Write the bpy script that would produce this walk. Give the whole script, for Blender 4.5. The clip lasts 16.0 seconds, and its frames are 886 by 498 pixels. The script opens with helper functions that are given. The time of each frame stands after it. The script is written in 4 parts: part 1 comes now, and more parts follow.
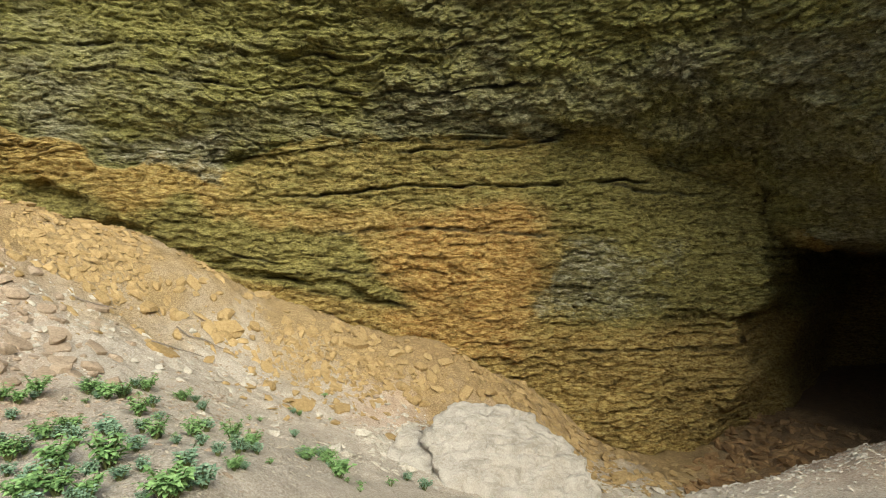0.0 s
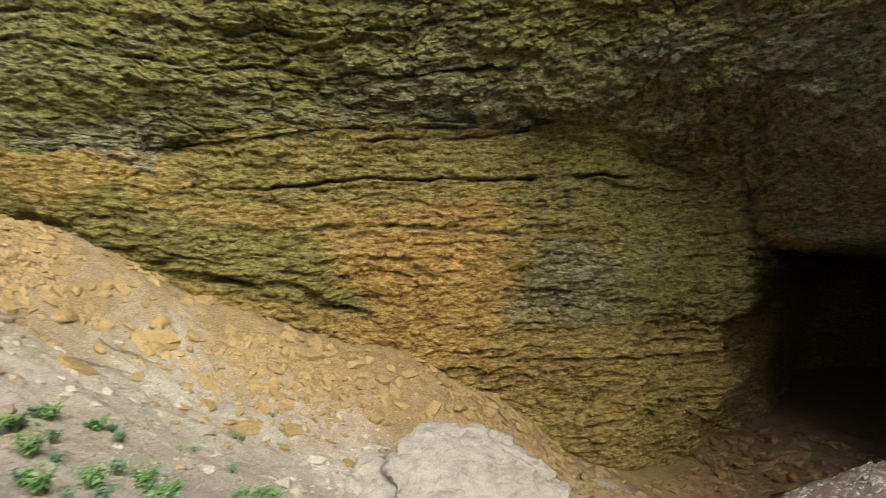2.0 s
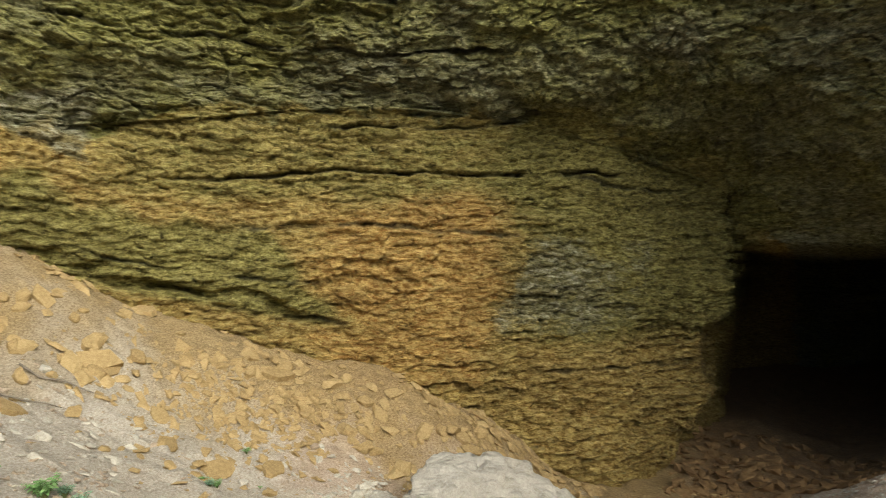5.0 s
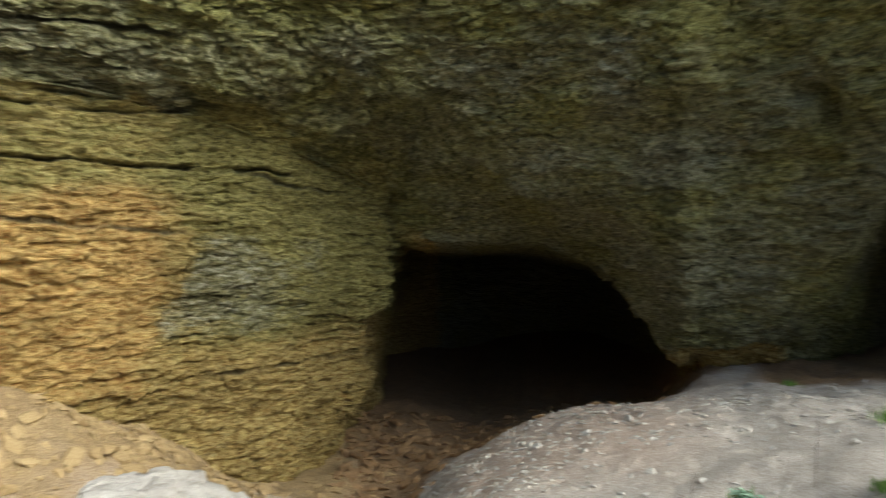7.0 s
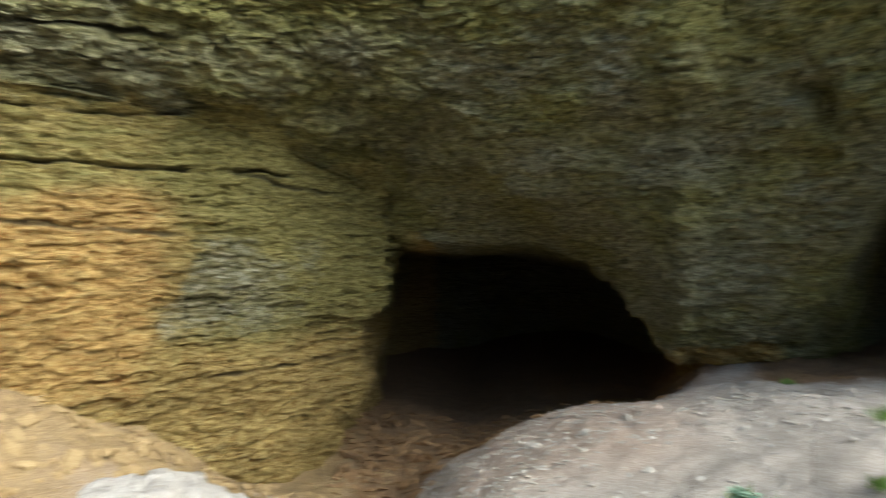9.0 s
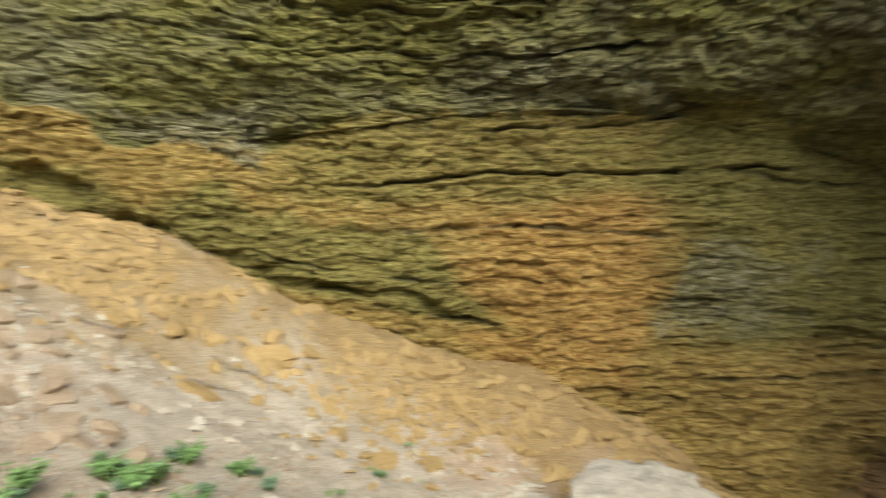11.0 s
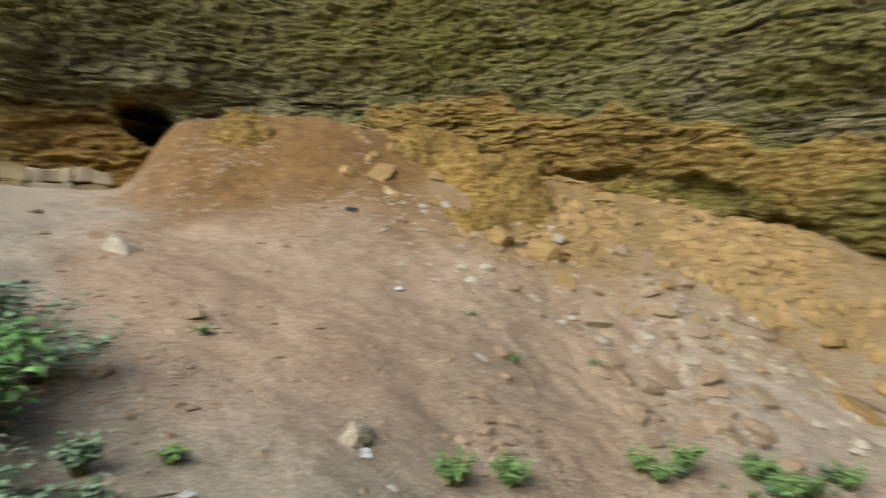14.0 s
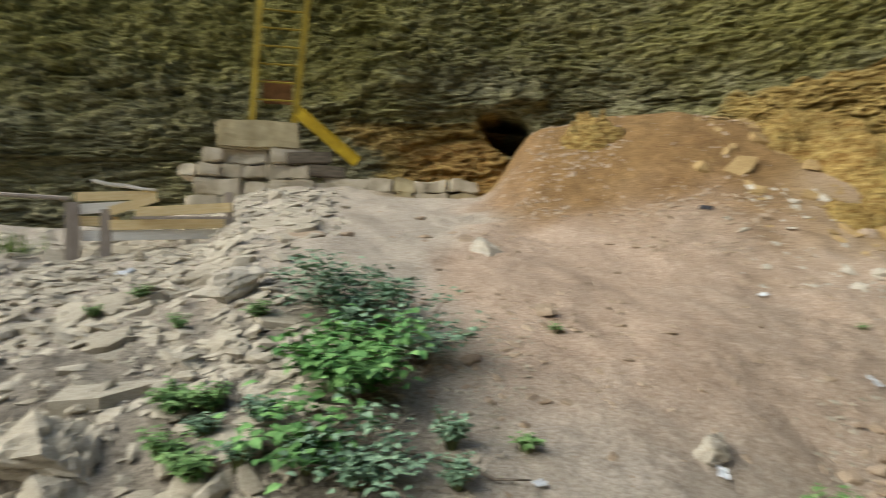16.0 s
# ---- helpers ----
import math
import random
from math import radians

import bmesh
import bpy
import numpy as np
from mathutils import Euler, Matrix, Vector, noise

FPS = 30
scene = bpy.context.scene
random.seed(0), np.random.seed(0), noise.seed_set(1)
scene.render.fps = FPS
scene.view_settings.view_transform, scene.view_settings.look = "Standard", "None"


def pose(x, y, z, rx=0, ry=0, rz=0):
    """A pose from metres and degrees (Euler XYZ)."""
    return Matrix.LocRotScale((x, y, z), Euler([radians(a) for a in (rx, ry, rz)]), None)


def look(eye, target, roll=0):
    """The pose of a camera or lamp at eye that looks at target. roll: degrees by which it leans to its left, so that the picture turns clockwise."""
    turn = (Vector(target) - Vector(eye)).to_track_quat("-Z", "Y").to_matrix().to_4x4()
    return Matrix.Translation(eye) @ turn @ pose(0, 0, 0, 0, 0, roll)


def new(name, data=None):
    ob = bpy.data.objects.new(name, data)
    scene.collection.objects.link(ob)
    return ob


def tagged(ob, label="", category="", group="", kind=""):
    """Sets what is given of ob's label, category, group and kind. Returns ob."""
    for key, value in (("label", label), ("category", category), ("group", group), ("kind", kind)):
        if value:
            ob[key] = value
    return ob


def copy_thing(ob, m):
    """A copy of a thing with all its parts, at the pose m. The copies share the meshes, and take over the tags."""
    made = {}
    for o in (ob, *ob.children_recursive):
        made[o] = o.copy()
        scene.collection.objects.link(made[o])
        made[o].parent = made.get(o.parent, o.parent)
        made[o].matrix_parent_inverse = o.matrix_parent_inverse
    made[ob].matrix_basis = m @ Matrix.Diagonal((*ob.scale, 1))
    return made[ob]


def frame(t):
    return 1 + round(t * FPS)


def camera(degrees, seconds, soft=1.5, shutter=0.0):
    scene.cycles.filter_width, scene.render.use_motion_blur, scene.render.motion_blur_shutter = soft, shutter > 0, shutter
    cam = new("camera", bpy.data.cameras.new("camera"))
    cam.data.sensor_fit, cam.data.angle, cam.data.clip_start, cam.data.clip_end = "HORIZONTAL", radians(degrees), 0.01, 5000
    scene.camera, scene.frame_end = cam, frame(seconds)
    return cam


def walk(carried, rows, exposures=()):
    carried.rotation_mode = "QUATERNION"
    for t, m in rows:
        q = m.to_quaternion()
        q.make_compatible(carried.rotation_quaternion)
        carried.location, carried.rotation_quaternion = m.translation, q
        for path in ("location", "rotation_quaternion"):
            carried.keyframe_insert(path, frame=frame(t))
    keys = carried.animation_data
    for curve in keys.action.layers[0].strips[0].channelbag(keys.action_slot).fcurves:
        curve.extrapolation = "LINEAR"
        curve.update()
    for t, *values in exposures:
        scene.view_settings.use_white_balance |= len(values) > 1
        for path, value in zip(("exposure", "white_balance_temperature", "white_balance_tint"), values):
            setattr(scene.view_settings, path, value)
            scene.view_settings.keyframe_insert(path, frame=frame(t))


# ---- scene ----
cam = camera(69.3, 16.0, soft=0.9, shutter=1.0)
PATH = [
    (0, -0.000, -0.000, 1.503, 90.02, 0.07, 0.00),
    (0.5, -0.020, 0.165, 1.504, 90.00, 0.05, -0.07),
    (1, -0.042, 0.433, 1.510, 89.95, -0.01, -0.16),
    (1.5, -0.043, 0.750, 1.508, 89.97, -0.05, -0.74),
    (2, -0.074, 1.076, 1.506, 89.99, -0.10, -3.55),
    (2.5, -0.063, 1.390, 1.495, 90.06, -0.10, -4.14),
    (3, -0.114, 1.713, 1.493, 90.07, -0.11, -5.26),
    (3.5, -0.283, 2.010, 1.490, 90.08, -0.11, -6.97),
    (3.7, -0.442, 2.125, 1.491, 90.08, -0.13, -8.01),
    (5.8, -1.441, 2.376, 1.543, 89.88, -0.42, -21.45),
    (6, -1.443, 2.372, 1.544, 89.90, -0.39, -25.23),
    (6.5, -1.444, 2.369, 1.545, 89.92, -0.35, -35.56),
    (7, -1.440, 2.365, 1.546, 89.94, -0.33, -42.31),
    (7.5, -1.445, 2.358, 1.548, 89.98, -0.20, -47.22),
    (8, -1.441, 2.354, 1.548, 90.00, -0.18, -50.12),
    (8.2, -1.439, 2.353, 1.548, 90.01, -0.15, -50.21),
    (10.3, -1.465, 2.354, 1.541, 90.02, 0.03, -14.60),
    (10.5, -1.461, 2.355, 1.542, 90.03, -0.01, -10.60),
    (11, -1.460, 2.352, 1.543, 90.03, -0.02, -0.49),
    (11.5, -1.457, 2.346, 1.542, 90.08, -0.00, 8.61),
    (12, -1.450, 2.346, 1.546, 90.08, -0.03, 17.49),
    (12.5, -1.447, 2.343, 1.547, 90.13, -0.02, 26.55),
    (13, -1.447, 2.343, 1.551, 90.15, 0.01, 35.56),
    (13.5, -1.445, 2.346, 1.554, 90.18, 0.02, 44.51),
    (14, -1.447, 2.351, 1.559, 90.19, 0.03, 53.48),
    (14.5, -1.449, 2.354, 1.562, 90.21, 0.02, 61.56),
    (15, -1.454, 2.358, 1.565, 90.22, 0.01, 69.05),
    (15.5, -1.456, 2.358, 1.565, 90.23, -0.00, 76.56),
    (16, -1.459, 2.359, 1.565, 90.25, 0.00, 83.97),
]
# seconds, stops, kelvin, tint
EXPOSURES = [(0, 0.55, 6300, 1), (3.7, 0.35, 6250, 2), (6, 0.5, 6050, 0), (8.2, 1.25, 5200, 3), (10.3, 0.75, 6200, 1), (12, 0.3, 6300, 1), (13.5, 0.05, 6350, 4), (16, 0.25, 6150, 3)]
walk(cam, [(t, pose(*p)) for t, *p in PATH], EXPOSURES)

# ---------------------------------------------------------------- world and light
world = bpy.data.worlds.new("overcast_sky")
scene.world = world
world.use_nodes = True
wn = world.node_tree.nodes
sky = wn.new("ShaderNodeTexSky")
sky.sky_type = "NISHITA"
sky.sun_disc = False
sky.sun_elevation = radians(38)
sky.sun_rotation = radians(162)
sky.air_density, sky.dust_density, sky.ozone_density = 1.0, 4.0, 1.0
wn["Background"].inputs[1].default_value = 0.15
world.node_tree.links.new(sky.outputs[0], wn["Background"].inputs[0])
sun_data = bpy.data.lights.new("sun", "SUN")
sun_data.energy, sun_data.angle, sun_data.color = 2.8, radians(55), (1.0, 0.94, 0.82)
sun = new("sun", sun_data)
sun.matrix_world = look((4, -14, 16.5), (-2, 5, 1))


# ---------------------------------------------------------------- noise on arrays
def hashed(ix, iy, iz, k):
    h = ix.astype(np.int64).astype(np.uint64) * np.uint64(0x9E3779B97F4A7C15) + iy.astype(np.int64).astype(np.uint64) * np.uint64(0xC2B2AE3D27D4EB4F)
    h = h + iz.astype(np.int64).astype(np.uint64) * np.uint64(0x165667B19E3779F9) + np.uint64(k * 0x27D4EB2F165667C5 % 2 ** 64)
    h = (h ^ (h >> np.uint64(30))) * np.uint64(0xBF58476D1CE4E5B9)
    h = (h ^ (h >> np.uint64(27))) * np.uint64(0x94D049BB133111EB)
    return (h >> np.uint64(40)).astype(float) / float(0x1000000)


def value_noise(x, y, z, k=0):
    """Smooth noise between -1 and 1."""
    fx, fy, fz = np.floor(x), np.floor(y), np.floor(z)
    tx, ty, tz = x - fx, y - fy, z - fz
    tx, ty, tz = (t * t * t * (t * (t * 6 - 15) + 10) for t in (tx, ty, tz))
    out = 0.0
    for dx in (0, 1):
        for dy in (0, 1):
            for dz in (0, 1):
                w = (tx if dx else 1 - tx) * (ty if dy else 1 - ty) * (tz if dz else 1 - tz)
                out = out + w * hashed(fx + dx, fy + dy, fz + dz, k)
    return out * 2 - 1


def fractal(x, y, z, octaves=4, k=0, gain=0.5):
    out, amp = 0.0, 1.0
    for o in range(octaves):
        out = out + amp * value_noise(x, y, z, k + o)
        x, y, z, amp = x * 2.03 + 5.1, y * 2.03 + 1.7, z * 2.03 + 9.3, amp * gain
    return out


def cells(x, y, z, k=0):
    """Nearest cell: its random value, a second one, and the distance to the joint."""
    fx, fy, fz = np.floor(x), np.floor(y), np.floor(z)
    d1 = np.full(x.shape, 9.0)
    d2 = d1.copy()
    a, b = np.zeros(x.shape), np.zeros(x.shape)
    for dx in (-1, 0, 1):
        for dy in (-1, 0, 1):
            for dz in (-1, 0, 1):
                cx, cy, cz = fx + dx, fy + dy, fz + dz
                d = np.sqrt((cx + 0.1 + 0.8 * hashed(cx, cy, cz, k) - x) ** 2 + (cy + 0.1 + 0.8 * hashed(cx, cy, cz, k + 1) - y) ** 2
                            + (cz + 0.1 + 0.8 * hashed(cx, cy, cz, k + 2) - z) ** 2)
                near = d < d1
                d2 = np.where(near, d1, np.minimum(d2, d))
                a = np.where(near, hashed(cx, cy, cz, k + 3), a)
                b = np.where(near, hashed(cx, cy, cz, k + 4), b)
                d1 = np.where(near, d, d1)
    return a, b, d2 - d1


def plates(x, y, z, k=0):
    """Broken plates: a random value of the nearest one, the height above its middle, and the distance to the joint."""
    fx, fy, fz = np.floor(x), np.floor(y), np.floor(z)
    d1 = np.full(x.shape, 9.0)
    d2 = d1.copy()
    a, up = np.zeros(x.shape), np.zeros(x.shape)
    for dx in (-1, 0, 1):
        for dy in (-1, 0, 1):
            for dz in (-1, 0, 1):
                cx, cy, cz = fx + dx, fy + dy, fz + dz
                pz = cz + 0.1 + 0.8 * hashed(cx, cy, cz, k + 2)
                d = np.abs(cx + 0.1 + 0.8 * hashed(cx, cy, cz, k) - x) ** 2 + np.abs(cy + 0.1 + 0.8 * hashed(cx, cy, cz, k + 1) - y) ** 2 + (pz - z) ** 2
                d = np.sqrt(d)
                near = d < d1
                d2 = np.where(near, d1, np.minimum(d2, d))
                a = np.where(near, hashed(cx, cy, cz, k + 3), a)
                up = np.where(near, z - pz, up)
                d1 = np.where(near, d, d1)
    return a, up, d2 - d1


def smooth(e0, e1, x):
    t = np.clip((x - e0) / (e1 - e0), 0, 1)
    return t * t * (3 - 2 * t)


def spline(x, xp, fp):
    """Smooth interpolation without overshoot through a few controls."""
    xp, fp = np.asarray(xp, float), np.asarray(fp, float)
    h, d = np.diff(xp), np.diff(fp) / np.diff(xp)
    m = np.zeros(len(xp))
    m[0], m[-1] = d[0], d[-1]
    for i in range(1, len(xp) - 1):
        m[i] = 0 if d[i - 1] * d[i] <= 0 else 2 * d[i - 1] * d[i] / (d[i - 1] + d[i])
    x = np.clip(x, xp[0], xp[-1])
    i = np.clip(np.searchsorted(xp, x) - 1, 0, len(xp) - 2)
    t = (x - xp[i]) / h[i]
    return ((1 + 2 * t) * (1 - t) ** 2 * fp[i] + t * (1 - t) ** 2 * h[i] * m[i] + t * t * (3 - 2 * t) * fp[i + 1] + t * t * (t - 1) * h[i] * m[i + 1])


# ---------------------------------------------------------------- plan: a rock bay round one standing place
# Bearings are degrees clockwise from straight ahead (+y), distances are from the middle of the bay.
MX, MY = -1.45, 2.36

# bearing, distance of the lower wall, height of its top, distance and height of the lip above it, how far it leans out 6 m up
CLIFF = np.array([
    (-135, 14.0, 3.0, 14.2, 3.4, -1.2), (-120, 11.5, 3.0, 11.6, 3.4, -1.3), (-104, 10.6, 3.0, 10.7, 3.4, -1.1), (-88, 10.2, 3.6, 10.15, 4.2, -0.5),
    (-74, 10.5, 3.4, 10.4, 4.0, -0.3), (-58, 10.2, 3.2, 10.1, 3.9, -0.2), (-40, 9.9, 3.0, 9.9, 3.6, 0.0), (-20, 9.42, 3.0, 9.4, 3.6, 0.2),
    (0, 9.4, 3.5, 9.4, 4.0, 0.5), (11, 9.5, 3.6, 9.3, 4.2, 0.9), (21, 10.05, 3.5, 9.2, 4.4, 1.3), (29, 10.75, 3.15, 9.3, 4.2, 1.5),
    (35, 12.0, 2.8, 9.35, 4.05, 1.5), (37.6, 12.45, 2.5, 9.7, 4.0, 1.6),
])
CLIFF_RIGHT = np.array([
    (37.9, 13.6, 2.3, 9.7, 4.0, 1.6), (40.2, 16.2, 1.5, 10.0, 3.95, 1.8), (40.6, 22.0, 1.45, 10.0, 3.95, 1.8),
    (48, 28.0, 1.35, 10.2, 3.4, 1.95), (55, 28.0, 1.0, 10.15, 2.7, 2.05), (61, 22.0, 0.2, 10.4, 1.6, 2.5), (63.2, 12.5, -0.6, 10.7, 0.6, 2.8),
    (66, 12.4, -0.9, 10.9, 1.0, 2.7), (70, 12.6, -1.0, 10.9, 1.1, 2.7), (74.3, 13.0, -0.6, 10.6, 1.2, 2.5), (77.8, 15.0, 1.9, 9.7, 2.8, 1.8),
    (82, 17.5, 1.3, 9.7, 2.5, 1.8), (88, 15.0, 0.6, 10.2, 1.3, 2.3), (93, 11.2, -0.6, 10.6, -0.2, 2.0), (112, 13.5, 2.0, 13.0, 2.5, 0.5),
])
CLIFF = np.concatenate([CLIFF, CLIFF_RIGHT])

# bearing, then the ground's height at 2.5, 5, 7.5 m and at the wall's foot (9.4 m)
GROUND = np.array([
    (-180, 0.0, 0.0, 0.0, 0.0), (-132, 0.3, 0.8, 1.3, 1.7), (-112, 0.52, 1.05, 1.5, 1.9), (-104.5, 0.55, 1.12, 1.62, 2.15), (-101.5, 0.57, 1.25, 1.88, 2.4), (-96, 0.58, 1.33, 2.0, 2.5),
    (-81, 0.58, 1.32, 2.02, 2.35), (-75, 0.56, 1.28, 2.05, 3.3), (-65, 0.5, 1.15, 2.1, 3.45), (-50, 0.1, 0.8, 1.75, 2.65), (-38, 0.02, 0.25, 1.25, 2.3),
    (-26, 0.0, -0.02, 0.6, 1.85), (-18, -0.05, -0.25, 0.08, 1.28), (-10, -0.1, -0.55, -0.42, 0.76), (-4, -0.15, -0.68, -0.64, 0.36), (2, -0.27, -0.9, -0.86, 0.0), (9, -0.4, -1.13, -1.15, -0.3),
    (18, -0.55, -1.38, -1.55, -1.15), (26, -0.55, -1.38, -1.9, -2.2),
])
GROUND_RIGHT = np.array([
    (37, -0.38, -1.15, -1.9, -2.45), (45, -0.25, -0.9, -1.3, -1.5), (53, -0.2, -0.65, -0.88, -0.93), (63, -0.12, -0.42, -0.52, -0.58),
    (75, -0.06, -0.2, -0.25, -0.25), (86, 0.0, 0.0, 0.05, 0.1), (120, 0.0, 0.0, 0.0, 0.1), (180, 0.0, 0.0, 0.0, 0.0),
])
GROUND = np.concatenate([GROUND, GROUND_RIGHT])
RINGS = (0.0, 2.5, 5.0, 7.5, 9.4, 13.0, 60.0)


def polar(x, y):
    return np.degrees(np.arctan2(x - MX, y - MY)), np.hypot(x - MX, y - MY)


def plain_ground(az, r):
    """Height of the bare slope, without its small bumps."""
    cols = [np.full(np.shape(az), 0.03)] + [spline(az, GROUND[:, 0], GROUND[:, i]) for i in range(1, 5)]
    cols += [cols[4] - 1.0 * smooth(38, 46, az) * smooth(65, 60, az), np.zeros(np.shape(az))]
    r = np.clip(r, 0, 60)
    h = np.diff(RINGS)
    d = [(cols[i + 1] - cols[i]) / h[i] for i in range(6)]
    m = [0.5 * d[0]] + [(d[i - 1] * h[i] + d[i] * h[i - 1]) / (h[i - 1] + h[i]) * np.where(d[i - 1] * d[i] > 0, 1.0, 0.3) for i in range(1, 6)] + [0 * d[0]]
    out = np.zeros(np.shape(az))
    for i in range(6):
        t = np.clip((r - RINGS[i]) / h[i], 0, 1)
        seg = (1 + 2 * t) * (1 - t) ** 2 * cols[i] + t * (1 - t) ** 2 * h[i] * m[i] + t * t * (3 - 2 * t) * cols[i + 1] + t * t * (t - 1) * h[i] * m[i + 1]
        out = np.where((r >= RINGS[i]) & (r <= RINGS[i + 1]), seg, out)
    return out


def rubble_at(az, r):
    """How stony the ground is, 0 to 1."""
    scree = smooth(-62, -40, az) * smooth(34, 24, az) * smooth(4.6, 7.4, r - 1.6 * smooth(-10, 10, az) + 1.8 * smooth(-20, -45, az))
    spoil = smooth(-92, -100, az) * smooth(-150, -130, az) * smooth(1.0, 3.0, r)
    cave = smooth(30, 36, az) * smooth(7.5, 9.0, r)
    right = 0.2 * smooth(38, 44, az) * smooth(3.5, 5.5, r)
    return np.clip(scree + spoil + cave + right, 0, 1)


def bumps(x, y):
    az, r = polar(x, y)
    stony = rubble_at(az, r)
    o = 0 * x
    z = 0.10 * fractal(x * 0.6, y * 0.6, o, 3, 11) + 0.02 * fractal(x * 2.5, y * 2.5, o, 4, 21) + 0.02 * stony * fractal(x * 6, y * 6, o, 3, 27, 0.6)
    a, b, edge = cells(x * 4.2 + 0.3 * value_noise(x * 5, y * 5, o, 3), y * 4.2 + 0.3 * value_noise(x * 5, y * 5, o + 4, 3), o, 31)
    z = z + stony * 0.03 * np.where(a > 0.4, a, 0) * smooth(0.02, 0.25, edge)
    a, b, edge = cells(x * 11, y * 11, o, 37)
    z = z + (0.008 + 0.014 * stony) * np.where(a > 0.5, a, 0) * smooth(0.02, 0.3, edge)
    z = z + 0.008 * fractal(x * 7, y * 7, o, 2, 41)
    return z * smooth(40, 12, r) * (0.35 + 0.65 * smooth(0.3, 3, r))


def ground_z(x, y):
    x, y = np.atleast_1d(np.asarray(x, float)), np.atleast_1d(np.asarray(y, float))
    return plain_ground(*polar(x, y)) + bumps(x, y)


def on_ground(az, r, up=0.0):
    x, y = MX + r * math.sin(radians(az)), MY + r * math.cos(radians(az))
    return Vector((x, y, float(ground_z(x, y)[0]) + up))


# ---------------------------------------------------------------- materials
class Nodes:
    """A small helper that wires up one procedural material."""

    def __init__(self, name, rough=0.9):
        self.mat = bpy.data.materials.new(name)
        self.mat.use_nodes = True
        self.tree = self.mat.node_tree
        self.bsdf = self.tree.nodes["Principled BSDF"]
        self.bsdf.inputs["Roughness"].default_value = rough
        self.bsdf.inputs["Specular IOR Level"].default_value = 0.25
        self.coord = self.tree.nodes.new("ShaderNodeTexCoord").outputs["Object"]

    def node(self, kind, **inputs):
        n = self.tree.nodes.new(kind)
        for key, value in inputs.items():
            self.put(n.inputs[key.replace("_", " ")], value)
        return n

    def put(self, socket, value):
        if isinstance(value, bpy.types.NodeSocket):
            self.tree.links.new(value, socket)
        else:
            socket.default_value = value

    def stretched(self, sx, sy, sz):
        n = self.node("ShaderNodeMapping", Vector=self.coord)
        n.inputs["Scale"].default_value = (sx, sy, sz)
        return n.outputs[0]

    def noise(self, scale, detail=5.0, rough=0.6, vector=None, distortion=0.0):
        n = self.node("ShaderNodeTexNoise", Vector=vector or self.coord, Scale=scale, Detail=detail, Roughness=rough, Distortion=distortion)
        return n.outputs[0]

    def ramp(self, fac, *stops):
        n = self.node("ShaderNodeValToRGB", Fac=fac)
        el = n.color_ramp.elements
        while len(el) < len(stops):
            el.new(0.5)
        for e, (pos, col) in zip(el, stops):
            e.position = pos
            e.color = (*col, 1) if len(col) == 3 else col
        return n.outputs[0]

    def grey(self, fac, lo, hi, a=0.0, b=1.0):
        n = self.node("ShaderNodeMapRange", Value=fac)
        for key, v in zip(("From Min", "From Max", "To Min", "To Max"), (lo, hi, a, b)):
            n.inputs[key].default_value = v
        return n.outputs[0]

    def mix(self, fac, a, b, blend="MIX"):
        n = self.tree.nodes.new("ShaderNodeMix")
        n.data_type, n.blend_type = "RGBA", blend
        self.put(n.inputs[0], fac)
        for sock, v in ((n.inputs[6], a), (n.inputs[7], b)):
            self.put(sock, (*v, 1) if isinstance(v, tuple) and len(v) == 3 else v)
        return n.outputs[2]

    def math(self, op, a, b):
        n = self.tree.nodes.new("ShaderNodeMath")
        n.operation = op
        self.put(n.inputs[0], a)
        self.put(n.inputs[1], b)
        return n.outputs[0]

    def attribute(self, name):
        n = self.tree.nodes.new("ShaderNodeAttribute")
        n.attribute_name = name
        return n.outputs["Fac"]

    def random(self):
        return self.tree.nodes.new("ShaderNodeObjectInfo").outputs["Random"]

    def island(self):
        return self.tree.nodes.new("ShaderNodeNewGeometry").outputs["Random Per Island"]

    def bump(self, height, strength=0.5, distance=0.02):
        n = self.node("ShaderNodeBump", Strength=strength, Distance=distance, Height=height)
        self.tree.links.new(n.outputs[0], self.bsdf.inputs["Normal"])

    def done(self, colour):
        self.put(self.bsdf.inputs["Base Color"], (*colour, 1) if isinstance(colour, tuple) and len(colour) == 3 else colour)
        return self.mat


